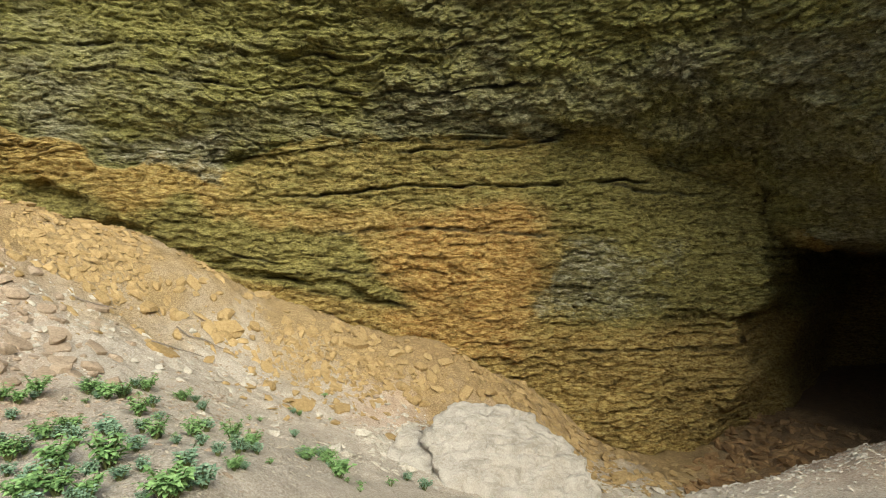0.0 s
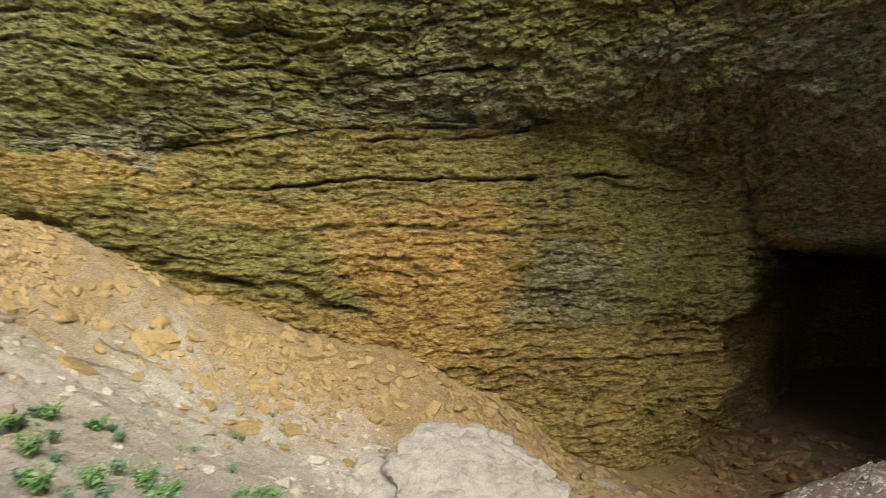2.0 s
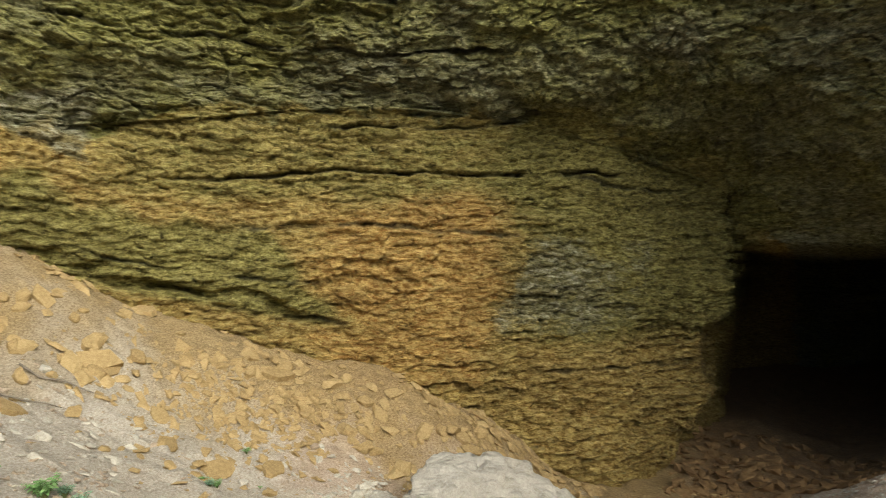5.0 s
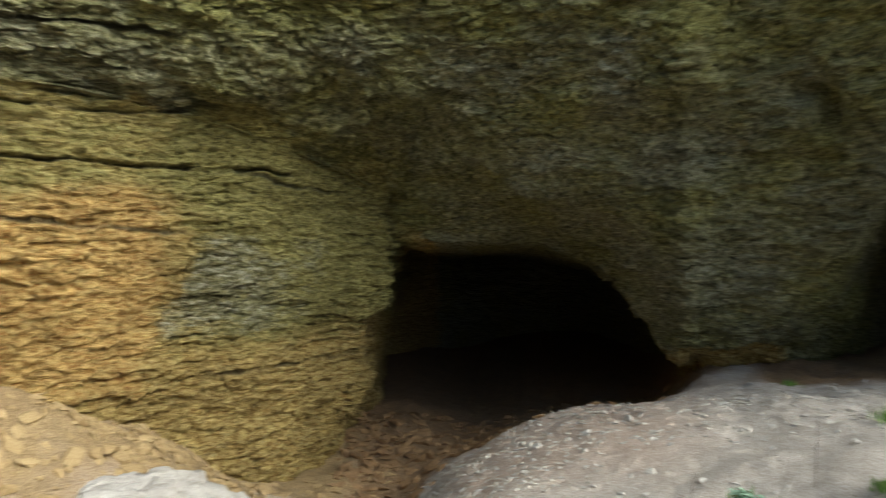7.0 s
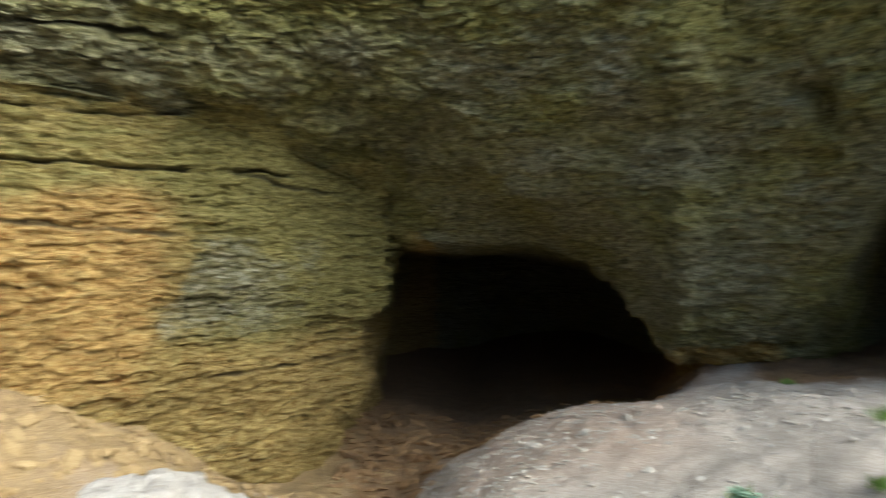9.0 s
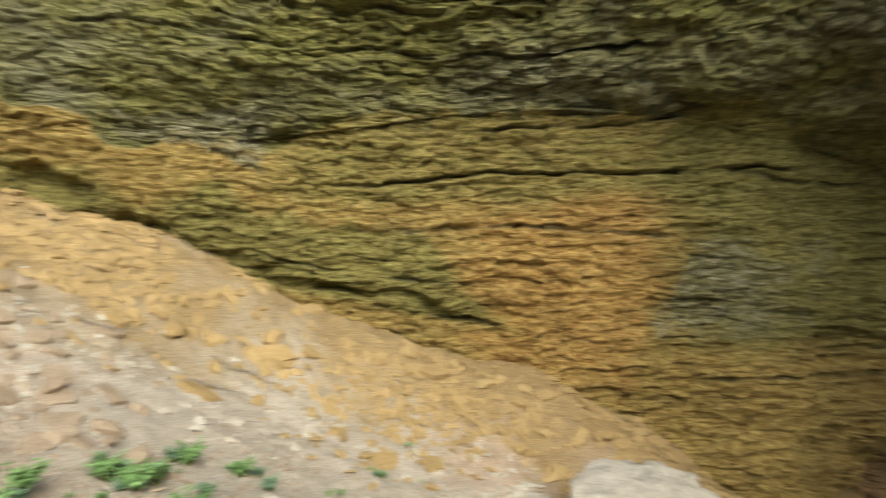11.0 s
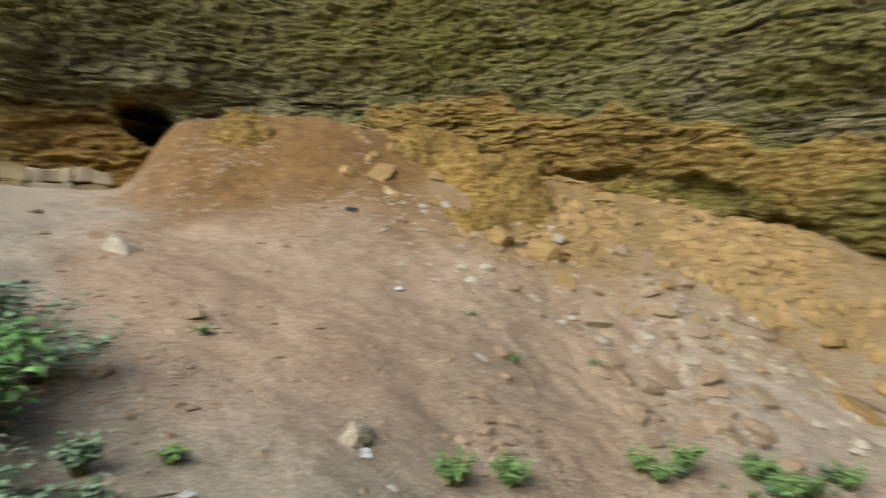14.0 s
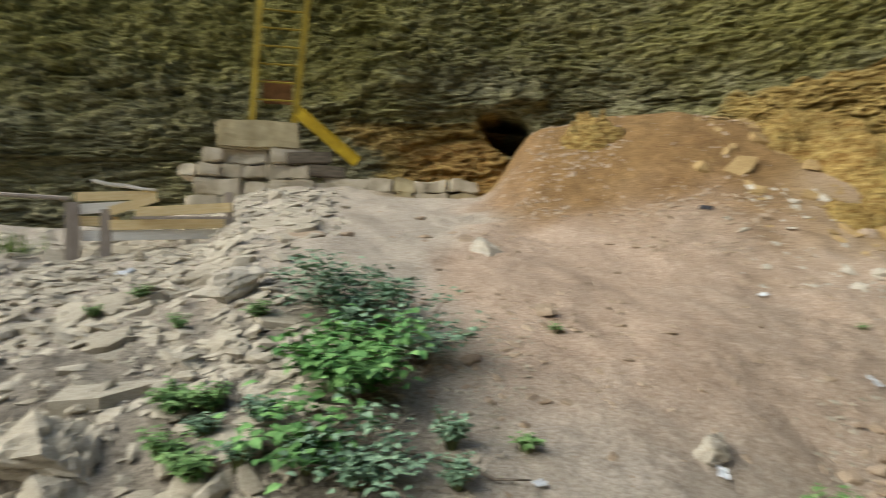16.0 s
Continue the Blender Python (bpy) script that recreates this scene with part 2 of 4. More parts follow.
def rock_material():
    m = Nodes("layered_limestone", 0.92)
    layered = m.stretched(1.2, 1.2, 6.0)
    coarse = m.noise(0.9, 4, 0.6)
    grain = m.noise(6, 8, 0.7, layered)
    fine = m.noise(40, 6, 0.7)
    grey = m.ramp(grain, (0.25, (0.115, 0.112, 0.060)), (0.5, (0.255, 0.242, 0.145)), (0.75, (0.47, 0.455, 0.32)))
    moss = m.ramp(grain, (0.25, (0.10, 0.096, 0.026)), (0.5, (0.24, 0.225, 0.068)), (0.78, (0.43, 0.40, 0.15)))
    ochre = m.ramp(grain, (0.25, (0.235, 0.155, 0.042)), (0.5, (0.43, 0.298, 0.095)), (0.78, (0.58, 0.435, 0.19)))
    rust = m.ramp(grain, (0.25, (0.34, 0.195, 0.050)), (0.55, (0.57, 0.350, 0.115)), (0.8, (0.69, 0.475, 0.19)))
    spots = m.math("ADD", m.math("MULTIPLY", m.noise(2.4, 8, 0.75, m.stretched(1, 1, 2.4)), 0.65), m.math("MULTIPLY", m.noise(13, 6, 0.7, m.stretched(1, 1, 3.0)), 0.35))
    spots = m.math("MULTIPLY", m.math("ADD", spots, -0.5), 2.6)

    def zone(name, lo=0.35, hi=0.65):
        return m.grey(m.math("ADD", m.attribute(name), spots), lo, hi)

    col = m.mix(zone("moss", 0.0, 1.0), grey, moss)
    col = m.mix(zone("ochre", 0.3, 0.7), col, ochre)
    col = m.mix(m.math("MULTIPLY", zone("rust", 0.2, 0.8), 0.9), col, rust)
    col = m.mix(m.math("MULTIPLY", zone("green", 0.15, 0.9), 0.8), col, moss)
    chips = m.grey(m.noise(4, 8, 0.8, m.stretched(1, 1, 2.2)), 0.50, 0.60)
    col = m.mix(m.math("MULTIPLY", zone("pale", 0.25, 0.7), 0.7), col, m.ramp(grain, (0.25, (0.075, 0.072, 0.040)), (0.5, (0.17, 0.158, 0.086)), (0.75, (0.33, 0.315, 0.22))))
    col = m.mix(m.math("MULTIPLY", m.math("MULTIPLY", zone("pale", 0.3, 0.9), chips), 0.9), col, (0.56, 0.53, 0.39))
    crumb = m.noise(9, 5, 0.66, m.stretched(1, 1, 2.0))
    col = m.mix(0.8, col, m.ramp(crumb, (0.34, (0.0, 0.0, 0.0)), (0.62, (1.0, 0.99, 0.95))), "SOFT_LIGHT")
    col = m.mix(0.45, col, m.ramp(fine, (0.34, (0.0, 0.0, 0.0)), (0.66, (1.0, 0.99, 0.96))), "SOFT_LIGHT")
    col = m.mix(0.3, col, m.ramp(m.noise(110, 4, 0.7), (0.32, (0.1, 0.1, 0.1)), (0.68, (0.9, 0.9, 0.9))), "SOFT_LIGHT")
    col = m.mix(m.grey(coarse, 0.35, 0.7, 0.0, 0.35), col, (0.30, 0.28, 0.22), "MULTIPLY")
    drift = m.node("ShaderNodeTexNoise", Vector=m.coord, Scale=2.5, Detail=4.0)
    bent = m.node("ShaderNodeVectorMath", **{})
    bent.operation = "MULTIPLY_ADD"
    m.put(bent.inputs[0], drift.outputs[1])
    bent.inputs[1].default_value = (0.35, 0.35, 0.35)
    m.put(bent.inputs[2], m.coord)
    heights = []
    for scale, squash in ((2.6, 5.0), (7.0, 4.5), (18.0, 3.0)):
        flat = m.node("ShaderNodeMapping", Vector=bent.outputs[0])
        flat.inputs["Scale"].default_value = (1, 1, squash)
        plate = m.node("ShaderNodeTexVoronoi", Vector=flat.outputs[0], Scale=scale)
        heights.append(m.node("ShaderNodeSeparateColor", Color=plate.outputs["Color"]).outputs[0])
    for h, k in ((heights[0], 0.22), (heights[1], 0.26)):
        col = m.mix(m.grey(h, 0.35, 1.0, 0.0, k), col, m.mix(0.6, col, (0.10, 0.085, 0.035)))
    # darker brown in the open joints and plate gaps
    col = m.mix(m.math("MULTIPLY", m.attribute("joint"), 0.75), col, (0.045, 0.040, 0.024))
    relief = m.math("ADD", m.math("MULTIPLY", heights[0], 0.7), m.math("ADD", m.math("MULTIPLY", heights[1], 0.5), m.math("MULTIPLY", heights[2], 0.25)))
    relief = m.math("ADD", relief, m.math("ADD", m.math("MULTIPLY", crumb, 1.5), m.math("MULTIPLY", fine, 0.35)))
    m.bump(relief, 1.0, 0.09)
    return m.done(col)


def soil_material():
    m = Nodes("trodden_earth", 0.95)
    coarse, mid, fine = m.noise(0.8, 5, 0.6), m.noise(5, 7, 0.7), m.noise(45, 6, 0.75)
    tan = m.ramp(mid, (0.3, (0.40, 0.345, 0.28)), (0.7, (0.52, 0.46, 0.385)))
    clay = m.ramp(mid, (0.3, (0.41, 0.305, 0.225)), (0.7, (0.53, 0.41, 0.315)))
    stone = m.ramp(fine, (0.3, (0.24, 0.20, 0.15)), (0.7, (0.55, 0.50, 0.42)))
    dark = m.ramp(mid, (0.3, (0.16, 0.14, 0.11)), (0.7, (0.25, 0.22, 0.18)))
    orange = m.ramp(mid, (0.3, (0.215, 0.138, 0.045)), (0.7, (0.335, 0.222, 0.078)))
    wobble = m.math("MULTIPLY", m.math("ADD", m.noise(2.0, 4, 0.5), -0.5), 0.5)

    def zone(name, lo=0.1, hi=0.9):
        return m.grey(m.math("ADD", m.attribute(name), wobble), lo, hi)

    col = m.mix(zone("clay"), tan, clay)
    col = m.mix(zone("dark"), col, dark)
    col = m.mix(m.math("MULTIPLY", zone("ochre"), 0.9), col, orange)
    col = m.mix(zone("rust"), col, m.ramp(mid, (0.3, (0.15, 0.085, 0.034)), (0.7, (0.29, 0.172, 0.072))))
    col = m.mix(m.math("MULTIPLY", m.attribute("stony"), 0.10), col, stone)
    col = m.mix(0.85, col, m.ramp(fine, (0.34, (0.1, 0.1, 0.1)), (0.66, (0.9, 0.9, 0.9))), "SOFT_LIGHT")
    col = m.mix(m.grey(coarse, 0.3, 0.7, 0.0, 0.25), col, (0.55, 0.5, 0.45), "MULTIPLY")
    m.bump(m.math("ADD", m.math("MULTIPLY", mid, 0.4), m.math("MULTIPLY", fine, 0.8)), 0.9, 0.03)
    return m.done(col)


ROCK, SOIL = rock_material(), soil_material()


# ---------------------------------------------------------------- the large structure
def sheet(name, pts, material, zones, label, flip=False):
    """A grid of points as one smooth mesh with named zones on its vertices."""
    nu, nv = pts.shape[:2]
    idx = np.arange(nu * nv).reshape(nu, nv)
    quads = np.stack([idx[:-1, :-1], idx[1:, :-1], idx[1:, 1:], idx[:-1, 1:]], -1).reshape(-1, 4)
    if flip:
        quads = quads[:, ::-1]
    me = bpy.data.meshes.new(name)
    me.vertices.add(nu * nv)
    me.vertices.foreach_set("co", pts.reshape(-1).astype(np.float32))
    me.loops.add(quads.size)
    me.loops.foreach_set("vertex_index", np.ascontiguousarray(quads).reshape(-1).astype(np.int32))
    me.polygons.add(len(quads))
    me.polygons.foreach_set("loop_start", np.arange(0, quads.size, 4, dtype=np.int32))
    me.polygons.foreach_set("use_smooth", np.ones(len(quads), bool))
    me.update(calc_edges=True)
    for key, values in zones.items():
        me.attributes.new(key, "FLOAT", "POINT").data.foreach_set("value", values.reshape(-1).astype(np.float32))
    me.materials.append(material)
    return tagged(new(name, me), label, kind="structure")


def steps(*spans):
    """Joined ranges: (start, end, count) each."""
    return np.concatenate([np.linspace(a, b, n, endpoint=False) for a, b, n in spans])


def build_ground():
    az = np.append(steps((-180, -122, 40), (-122, 92, 600), (92, 180, 50)), 180.0)
    r = np.concatenate([steps((0.0, 1.5, 30), (1.5, 6, 190), (6, 10.5, 140), (10.5, 17, 45)), np.geomspace(17, 900, 30)])
    A, R = np.meshgrid(az, r, indexing="ij")
    X, Y = MX + R * np.sin(np.radians(A)), MY + R * np.cos(np.radians(A))
    Z = plain_ground(A, R) + bumps(X, Y)
    wob = fractal(X * 0.9, Y * 0.9, 0 * X, 3, 71)
    wall = spline(A, CLIFF[:, 0], CLIFF[:, 1])
    near = wall - R + 0.5 * wob
    ochre = (1 - 0.25 * wob) * smooth(2.7, 0.6, near - 1.0 * smooth(-8, -30, A)) * smooth(-82, -72, A) * smooth(66, 60, A) + smooth(1.6, 0.6, near) * smooth(-94, -86, A) * smooth(-60, -70, A)
    ochre = ochre * (1 - 0.2 * smooth(-70, -62, A) * smooth(-42, -50, A) * smooth(9.2, 8.4, R))
    clay = 0.8 * smooth(41, 46, A) * smooth(70, 58, A) * smooth(5.5, 7.5, R) + 0.8 * smooth(-4, 4, A) * smooth(24, 16, A) * smooth(3.2, 2.2, near) + smooth(-88, -78, A + 4 * wob) * smooth(-20, -42, A + 4 * wob) * smooth(2.5, 4.5, R)
    dark = smooth(-82, -92, A + 5 * wob) * smooth(-150, -125, A) * smooth(5.5, 4.0, R) * smooth(0.8, 2.0, R) * 0.7 + 0.28 * smooth(-30, -46, A) * smooth(-68, -56, A) * smooth(5.8, 4.6, R) * smooth(2.0, 3.5, R)
    dark = dark + 0.22 * smooth(-70, -60, A + 3 * wob) * smooth(-38, -48, A + 3 * wob) * smooth(4.6, 5.6, R) * smooth(9.0, 8.0, R)
    # rust brown also paints in shade: second cave's floor, wall foot under the overhang
    sheet("ground", np.stack([X, Y, Z], -1), SOIL, {"ochre": ochre, "clay": clay, "dark": dark, "rust": 0.75 * smooth(-84, -78, A + 2 * wob) * smooth(-50, -60, A + 3 * wob) * smooth(4.2, 2.2, near) + 0.2 * smooth(-6, 4, A + 3 * wob) * smooth(38, 33, A) * smooth(1.7, 0.7, near) + smooth(66, 70, A) * smooth(100, 92, A) * smooth(10.0, 10.6, R) + smooth(33, 37, A) * smooth(68, 64, A) * smooth(10.2, 12.0, R + 0.3 * wob + 1.2 * smooth(44, 38, A)), "stony": rubble_at(A, R)},
          "bare sloping earth with loose stones and trodden path", flip=True)


def build_cliff():
    az = steps((-135, -120, 20), (-120, -62, 270), (-62, 30, 760), (30, 41, 150), (41, 92, 290), (92, 112.1, 20))
    keys = CLIFF[:, 0]
    rw, zj, rl, zl, lean = (np.interp(az, keys, CLIFF[:, i]) for i in range(1, 6))
    width = np.where((az > 36) & (az < 42), 0.1, np.where(az > 72, 1.5, np.where(az > 60, 0.35, 0.9)))

    def soften(v):
        pad = np.interp(az[:, None] + width[:, None] * np.linspace(-1.5, 1.5, 9)[None, :], az, v)
        return pad.mean(1)

    rw, zj, rl, zl, lean = (soften(v) for v in (rw, zj, rl, zl, lean))
    full = np.ones(len(az))
    turn = (37.7, 40, 43, 51, 55, 58.3, 60.8, 62.6, 66, 74.3, 77.8, 88)
    rm = np.where(az < 37.7, rw, np.minimum(rw, np.interp(az, turn, (12.6, 13.2, 13.1, 12.7, 12.4, 12.0, 11.7, 12.0, 13.0, 13.0, 11.2, 11.4))))
    zm = np.where(rm > rw - 0.02, zj, np.interp(az, turn, (2.5, 1.65, 1.55, 1.42, 1.15, 0.75, 0.3, -0.5, -0.7, -0.2, 2.4, 1.1)))
    prof_r = np.stack([rw + 0.2, rw, rw, rm, rl, rl - lean, rl - lean - np.clip(lean, 0, 9) * (0.2 + 0.5 * smooth(36, 46, az))], 1)
    prof_z = np.stack([-4.0 * full, -2.3 * full, zj, zm, zl, 6.2 * full, 9.6 * full], 1)
    nv = 600
    share = np.array([0, 0.015, 0.50, 0.53, 0.65, 0.98, 1.0])
    v = np.linspace(0, 1, nv)
    R = np.stack([np.interp(v, share, p) for p in prof_r])
    Z = np.stack([np.interp(v, share, p) for p in prof_z])
    kern = np.hanning(13)[1:-1]
    kern /= kern.sum()
    pad = len(kern) // 2
    for k in range(len(az)):
        R[k] = np.convolve(np.pad(R[k], pad, "edge"), kern, "valid")
        Z[k] = np.convolve(np.pad(Z[k], pad, "edge"), kern, "valid")
    A = np.repeat(az[:, None], nv, 1)
    # the ragged end of the lower wall, and a second edge that stands back inside the cave
    jag = value_noise(0 * Z + 3.3, 0 * Z + 1.7, Z * 5.0, 33) + 0.7 * value_noise(0 * Z + 3.3, 0 * Z + 1.7, Z * 14.0, 34)
    front = np.interp(Z, (-2.4, -2.0, -1.7, -1.3, -1.0, -0.56, -0.2, 0.12, 0.25, 0.45, 0.95, 1.4, 1.9, 2.3, 2.7), (32.8, 33.4, 34.3, 35.6, 36.0, 35.4, 35.1, 34.9, 36.2, 37.5, 38.0, 37.9, 37.5, 37.3, 37.6)) + 0.5 * jag
    back = np.maximum(np.interp(Z, (-1.4, -0.65, 0.45, 1.0), (36.9, 37.3, 38.05, 38.3)) + 0.1 * jag, front + 0.25)
    low = smooth(2.9, 2.4, Z)
    k1, k2, k3 = (np.clip((A - a) / (b - a), 0, 1) for a, b in ((30, 37.6), (37.6, 40.3), (40.3, 48)))
    bent = 30 + (front - 30) * k1 + (back - front) * k2 + (48 - back) * k3
    A = np.where((A > 30) & (A < 48), A + (bent - A) * low, A)
    X, Y = MX + R * np.sin(np.radians(A)), MY + R * np.cos(np.radians(A))
    P = np.stack([X, Y, Z], -1)
    du, dv = np.gradient(P, axis=0), np.gradient(P, axis=1)
    N = np.cross(du, dv)
    N /= np.linalg.norm(N, axis=-1, keepdims=True) + 1e-9
    # layers dip gently and wander
    warp = 0.22 * value_noise(X * 0.35, Y * 0.35, Z * 0.5, 5) + 0.06 * value_noise(X * 1.3, Y * 1.3, Z * 1.5, 6)
    H = Z + warp - 0.07 * (X - 2) * smooth(2, 5, X)
    jx, jy = X + 0.2 * value_noise(X * 2, Y * 2, Z * 3, 7), Y + 0.2 * value_noise(X * 2, Y * 2, Z * 3, 8)
    brk = 0.10 * fractal(X * 3.0, Y * 3.0, Z * 4.0, 3, 19)
    p0, u0, e0 = plates(jx * 0.9, jy * 0.9, (H + 0.5 * brk) * 3.0, 50)
    p1, u1, e1 = plates(jx * 2.7, jy * 2.7, (H + 0.5 * brk) * 6.6, 60)
    q1, v1, f1 = plates(jx * 2.6, jy * 2.6, (H + 0.35 * brk) * 8.0, 64)
    q2, v2, f2 = plates(jx * 6.5, jy * 6.5, (H + 0.3 * brk) * 17.0, 74)
    p2, u2, e2 = plates(jx * 6.0, jy * 6.0, (H + 0.4 * brk) * 12.5, 70)
    top = ochre_top(az)[:, None]
    edge_wave = fractal(X * 1.6, Y * 1.6, Z * 1.6, 3, 97)
    band = smooth(top + 0.10, top - 0.10, Z + 0.22 * edge_wave)
    massive = smooth(38, 46, A) * smooth(2.5, 3.5, Z + 0.06 * (A - 38))
    fine_face = 1 - 0.5 * smooth(-6, -26, A) * smooth(-95, -85, A)
    calm = fine_face * (1 - 0.72 * band - 0.35 * massive * (1 - band))
    patch = smooth(-0.5, 0.5, value_noise(X * 0.9, Y * 0.9, Z * 1.6, 23))
    lump = (0.30 - 0.12 * band) * fractal(X * 0.45, Y * 0.45, Z * 0.7, 3, 80)
    disp = lump + calm * (0.15 * (p0 - 0.5) - 0.05 * u0) * smooth(0.0, 0.10, e0)
    disp += fine_face * (1 - band) * (1 - 0.35 * massive) * (0.6 + 0.6 * patch) * (0.11 * (p1 - 0.5) - 0.06 * u1) * smooth(0.0, 0.09, e1)
    disp += (1 - band) * (0.075 * (p2 - 0.5) - 0.03 * u2) * smooth(0, 0.12, e2)
    # the lower wall: thin plates whose lower edges stand out
    disp += band * (0.35 + 0.75 * patch) * (0.09 * (q1 - 0.5) - 0.065 * v1) * smooth(0.0, 0.05, f1)
    disp += band * (0.5 + 0.5 * patch) * (0.05 * (q2 - 0.5) - 0.045 * v2) * smooth(0.0, 0.06, f2)
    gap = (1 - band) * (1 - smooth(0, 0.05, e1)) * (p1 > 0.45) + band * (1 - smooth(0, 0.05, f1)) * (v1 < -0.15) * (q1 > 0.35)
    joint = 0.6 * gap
    disp -= 0.05 * gap + 0.05 * calm * (1 - smooth(0, 0.05, e0))
    disp += (0.045 + 0.02 * calm) * fractal(X * 4.0, Y * 4.0, Z * 7, 4, 90, 0.65)
    ledge = band * smooth(-70, -55, A) * smooth(-8, -24, A)
    disp += 0.28 * ledge
    under = smooth(0.17, 0.04, np.abs(Z + 0.25 * edge_wave - (ledge_foot(az)[:, None] + 0.12))) * smooth(-58, -48, A) * smooth(8, -2, A)
    disp -= 0.40 * under * (0.55 + 0.6 * value_noise(X * 1.4, Y * 1.4, Z * 2, 46))
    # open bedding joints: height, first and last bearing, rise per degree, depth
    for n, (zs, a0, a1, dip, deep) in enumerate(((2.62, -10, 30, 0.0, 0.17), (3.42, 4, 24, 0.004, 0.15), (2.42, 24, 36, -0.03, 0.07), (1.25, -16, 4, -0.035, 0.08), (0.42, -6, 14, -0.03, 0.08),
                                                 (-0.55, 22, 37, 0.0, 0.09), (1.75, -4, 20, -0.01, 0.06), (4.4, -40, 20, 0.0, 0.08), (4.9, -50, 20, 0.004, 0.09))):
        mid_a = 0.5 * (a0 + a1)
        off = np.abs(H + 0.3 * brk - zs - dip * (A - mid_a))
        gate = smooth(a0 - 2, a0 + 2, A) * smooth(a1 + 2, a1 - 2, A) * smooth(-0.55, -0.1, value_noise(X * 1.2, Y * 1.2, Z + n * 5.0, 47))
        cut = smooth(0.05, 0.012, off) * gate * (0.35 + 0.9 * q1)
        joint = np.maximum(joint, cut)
        disp -= 1.2 * deep * cut
    hole = np.exp(-(((A + 78.0 + 0.6 * value_noise(X * 3, Y * 3, Z * 3, 44)) / 2.3) ** 2 + ((Z - 3.42 + 0.07 * (A + 78.0)) / 0.26) ** 2) ** 2)
    disp -= 1.6 * hole
    hollow = np.exp(-(((A - 72.6 + 1.6 * value_noise(X * 2.2, Y * 2.2, Z * 3, 45)) / 1.5) ** 2 + ((Z - 3.35) / 0.3) ** 2) ** 2)
    disp -= 0.6 * hollow
    P = P + N * disp[..., None]
    w = fractal(X * 1.1, Y * 1.1, Z * 1.4, 3, 95)
    Zw = Z + 0.18 * w
    Aw = A + 3.0 * w
    ochre = 0.84 * band * smooth(-64, -58, A) + smooth(-95, -88, Aw) * smooth(-76, -80, Aw) * smooth(3.9, 3.6, Zw)
    ochre = ochre * smooth(39, 37, A + 4.0 * smooth(1.6, 2.2, Z) - 4.0) + smooth(61, 63.5, A) * smooth(72, 69, A) * smooth(0.15, -0.15, Zw)
    rust = 0.85 * smooth(0, 7, A + 2 * w) * smooth(19.5, 17, A + 1.2 * w) * smooth(2.5, 1.9, Zw) * smooth(-0.9, 0.0, Zw) + smooth(-90, -86, Aw) * smooth(-77, -80, Aw) * smooth(3.6, 3.2, Zw)
    # a slanting mossy layer
    layer_top = np.interp(az, (-45, -34, -25, -14, -8, -2, 1, 5, 8), (2.95, 2.74, 2.38, 2.15, 2.0, 1.7, 1.15, 0.71, 0.4))[:, None]
    layer_foot = np.interp(az, (-45, -34, -25, -14, -8, -2, 4, 8), (2.55, 2.2, 1.88, 1.12, 0.92, 0.72, 0.48, 0.2))[:, None]
    green = 1.1 * smooth(-44, -28, A) * smooth(12, 0, A + 4 * w) * smooth(layer_top + 0.3, layer_top - 0.3, Z + 0.35 * w) * smooth(layer_foot - 0.25, layer_foot, Z)
    green = green + 0.25 * smooth(21, 25, A + 1.5 * w) * smooth(42, 38, A) * smooth(-0.2, 0.5, Zw) * band + 0.7 * smooth(-18, -8, Aw) * smooth(33, 26, Aw) * smooth(2.1, 2.5, Zw) * band + (0.05 + 0.67 * smooth(-0.2, 0.6, Zw)) * smooth(18.5, 21, A + 1.5 * w) * smooth(42, 38, A) * band
    pale = 0.72 * smooth(18.0, 20.5, A + 1.5 * w - 1.5 * (Z - 0.8)) * smooth(33, 28, A + 1.5 * w) * smooth(0.1, 0.6, Zw) * smooth(1.9, 1.4, Zw) + 0.95 * smooth(-27, -25, Aw) * smooth(-13, -16, Aw) * smooth(3.0, 3.15, Zw) * smooth(3.55, 3.4, Zw) + 0.8 * smooth(-20, -18, Aw) * smooth(-12, -15, Aw) * smooth(2.55, 2.75, Zw) * smooth(3.2, 3.0, Zw) + 0.4 * smooth(-16, -8, Aw) * smooth(24, 16, Aw) * smooth(3.45, 3.7, Zw) * smooth(4.4, 4.0, Zw)
    moss = -0.15 * smooth(36, 44, A) * smooth(5.2, 4.4, Zw) + (0.58 + 0.5 * w) * (1 - 0.6 * smooth(-40, -70, A)) + 0.5 * smooth(4.0, 5.0, Zw) + 0.4 * smooth(-84, -92, A) * smooth(3.5, 4.2, Zw)
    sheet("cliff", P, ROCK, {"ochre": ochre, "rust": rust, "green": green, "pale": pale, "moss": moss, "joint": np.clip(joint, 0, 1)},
          "overhanging layered limestone cliff with ochre and mossy bands and a dark cave")


def ochre_top(az):
    return np.interp(az, (-62, -55, -48, -42, -34, -24, -14, -5, 26, 31, 34, 40), (3.75, 3.82, 3.9, 3.7, 3.35, 2.95, 2.98, 3.55, 3.65, 3.15, 3.0, 2.6))


def ledge_foot(az):
    return np.interp(az, (-62, -41, -24, -16, -8, 2, 10), (3.0, 2.5, 1.8, 1.2, 0.85, 0.3, 0.0))


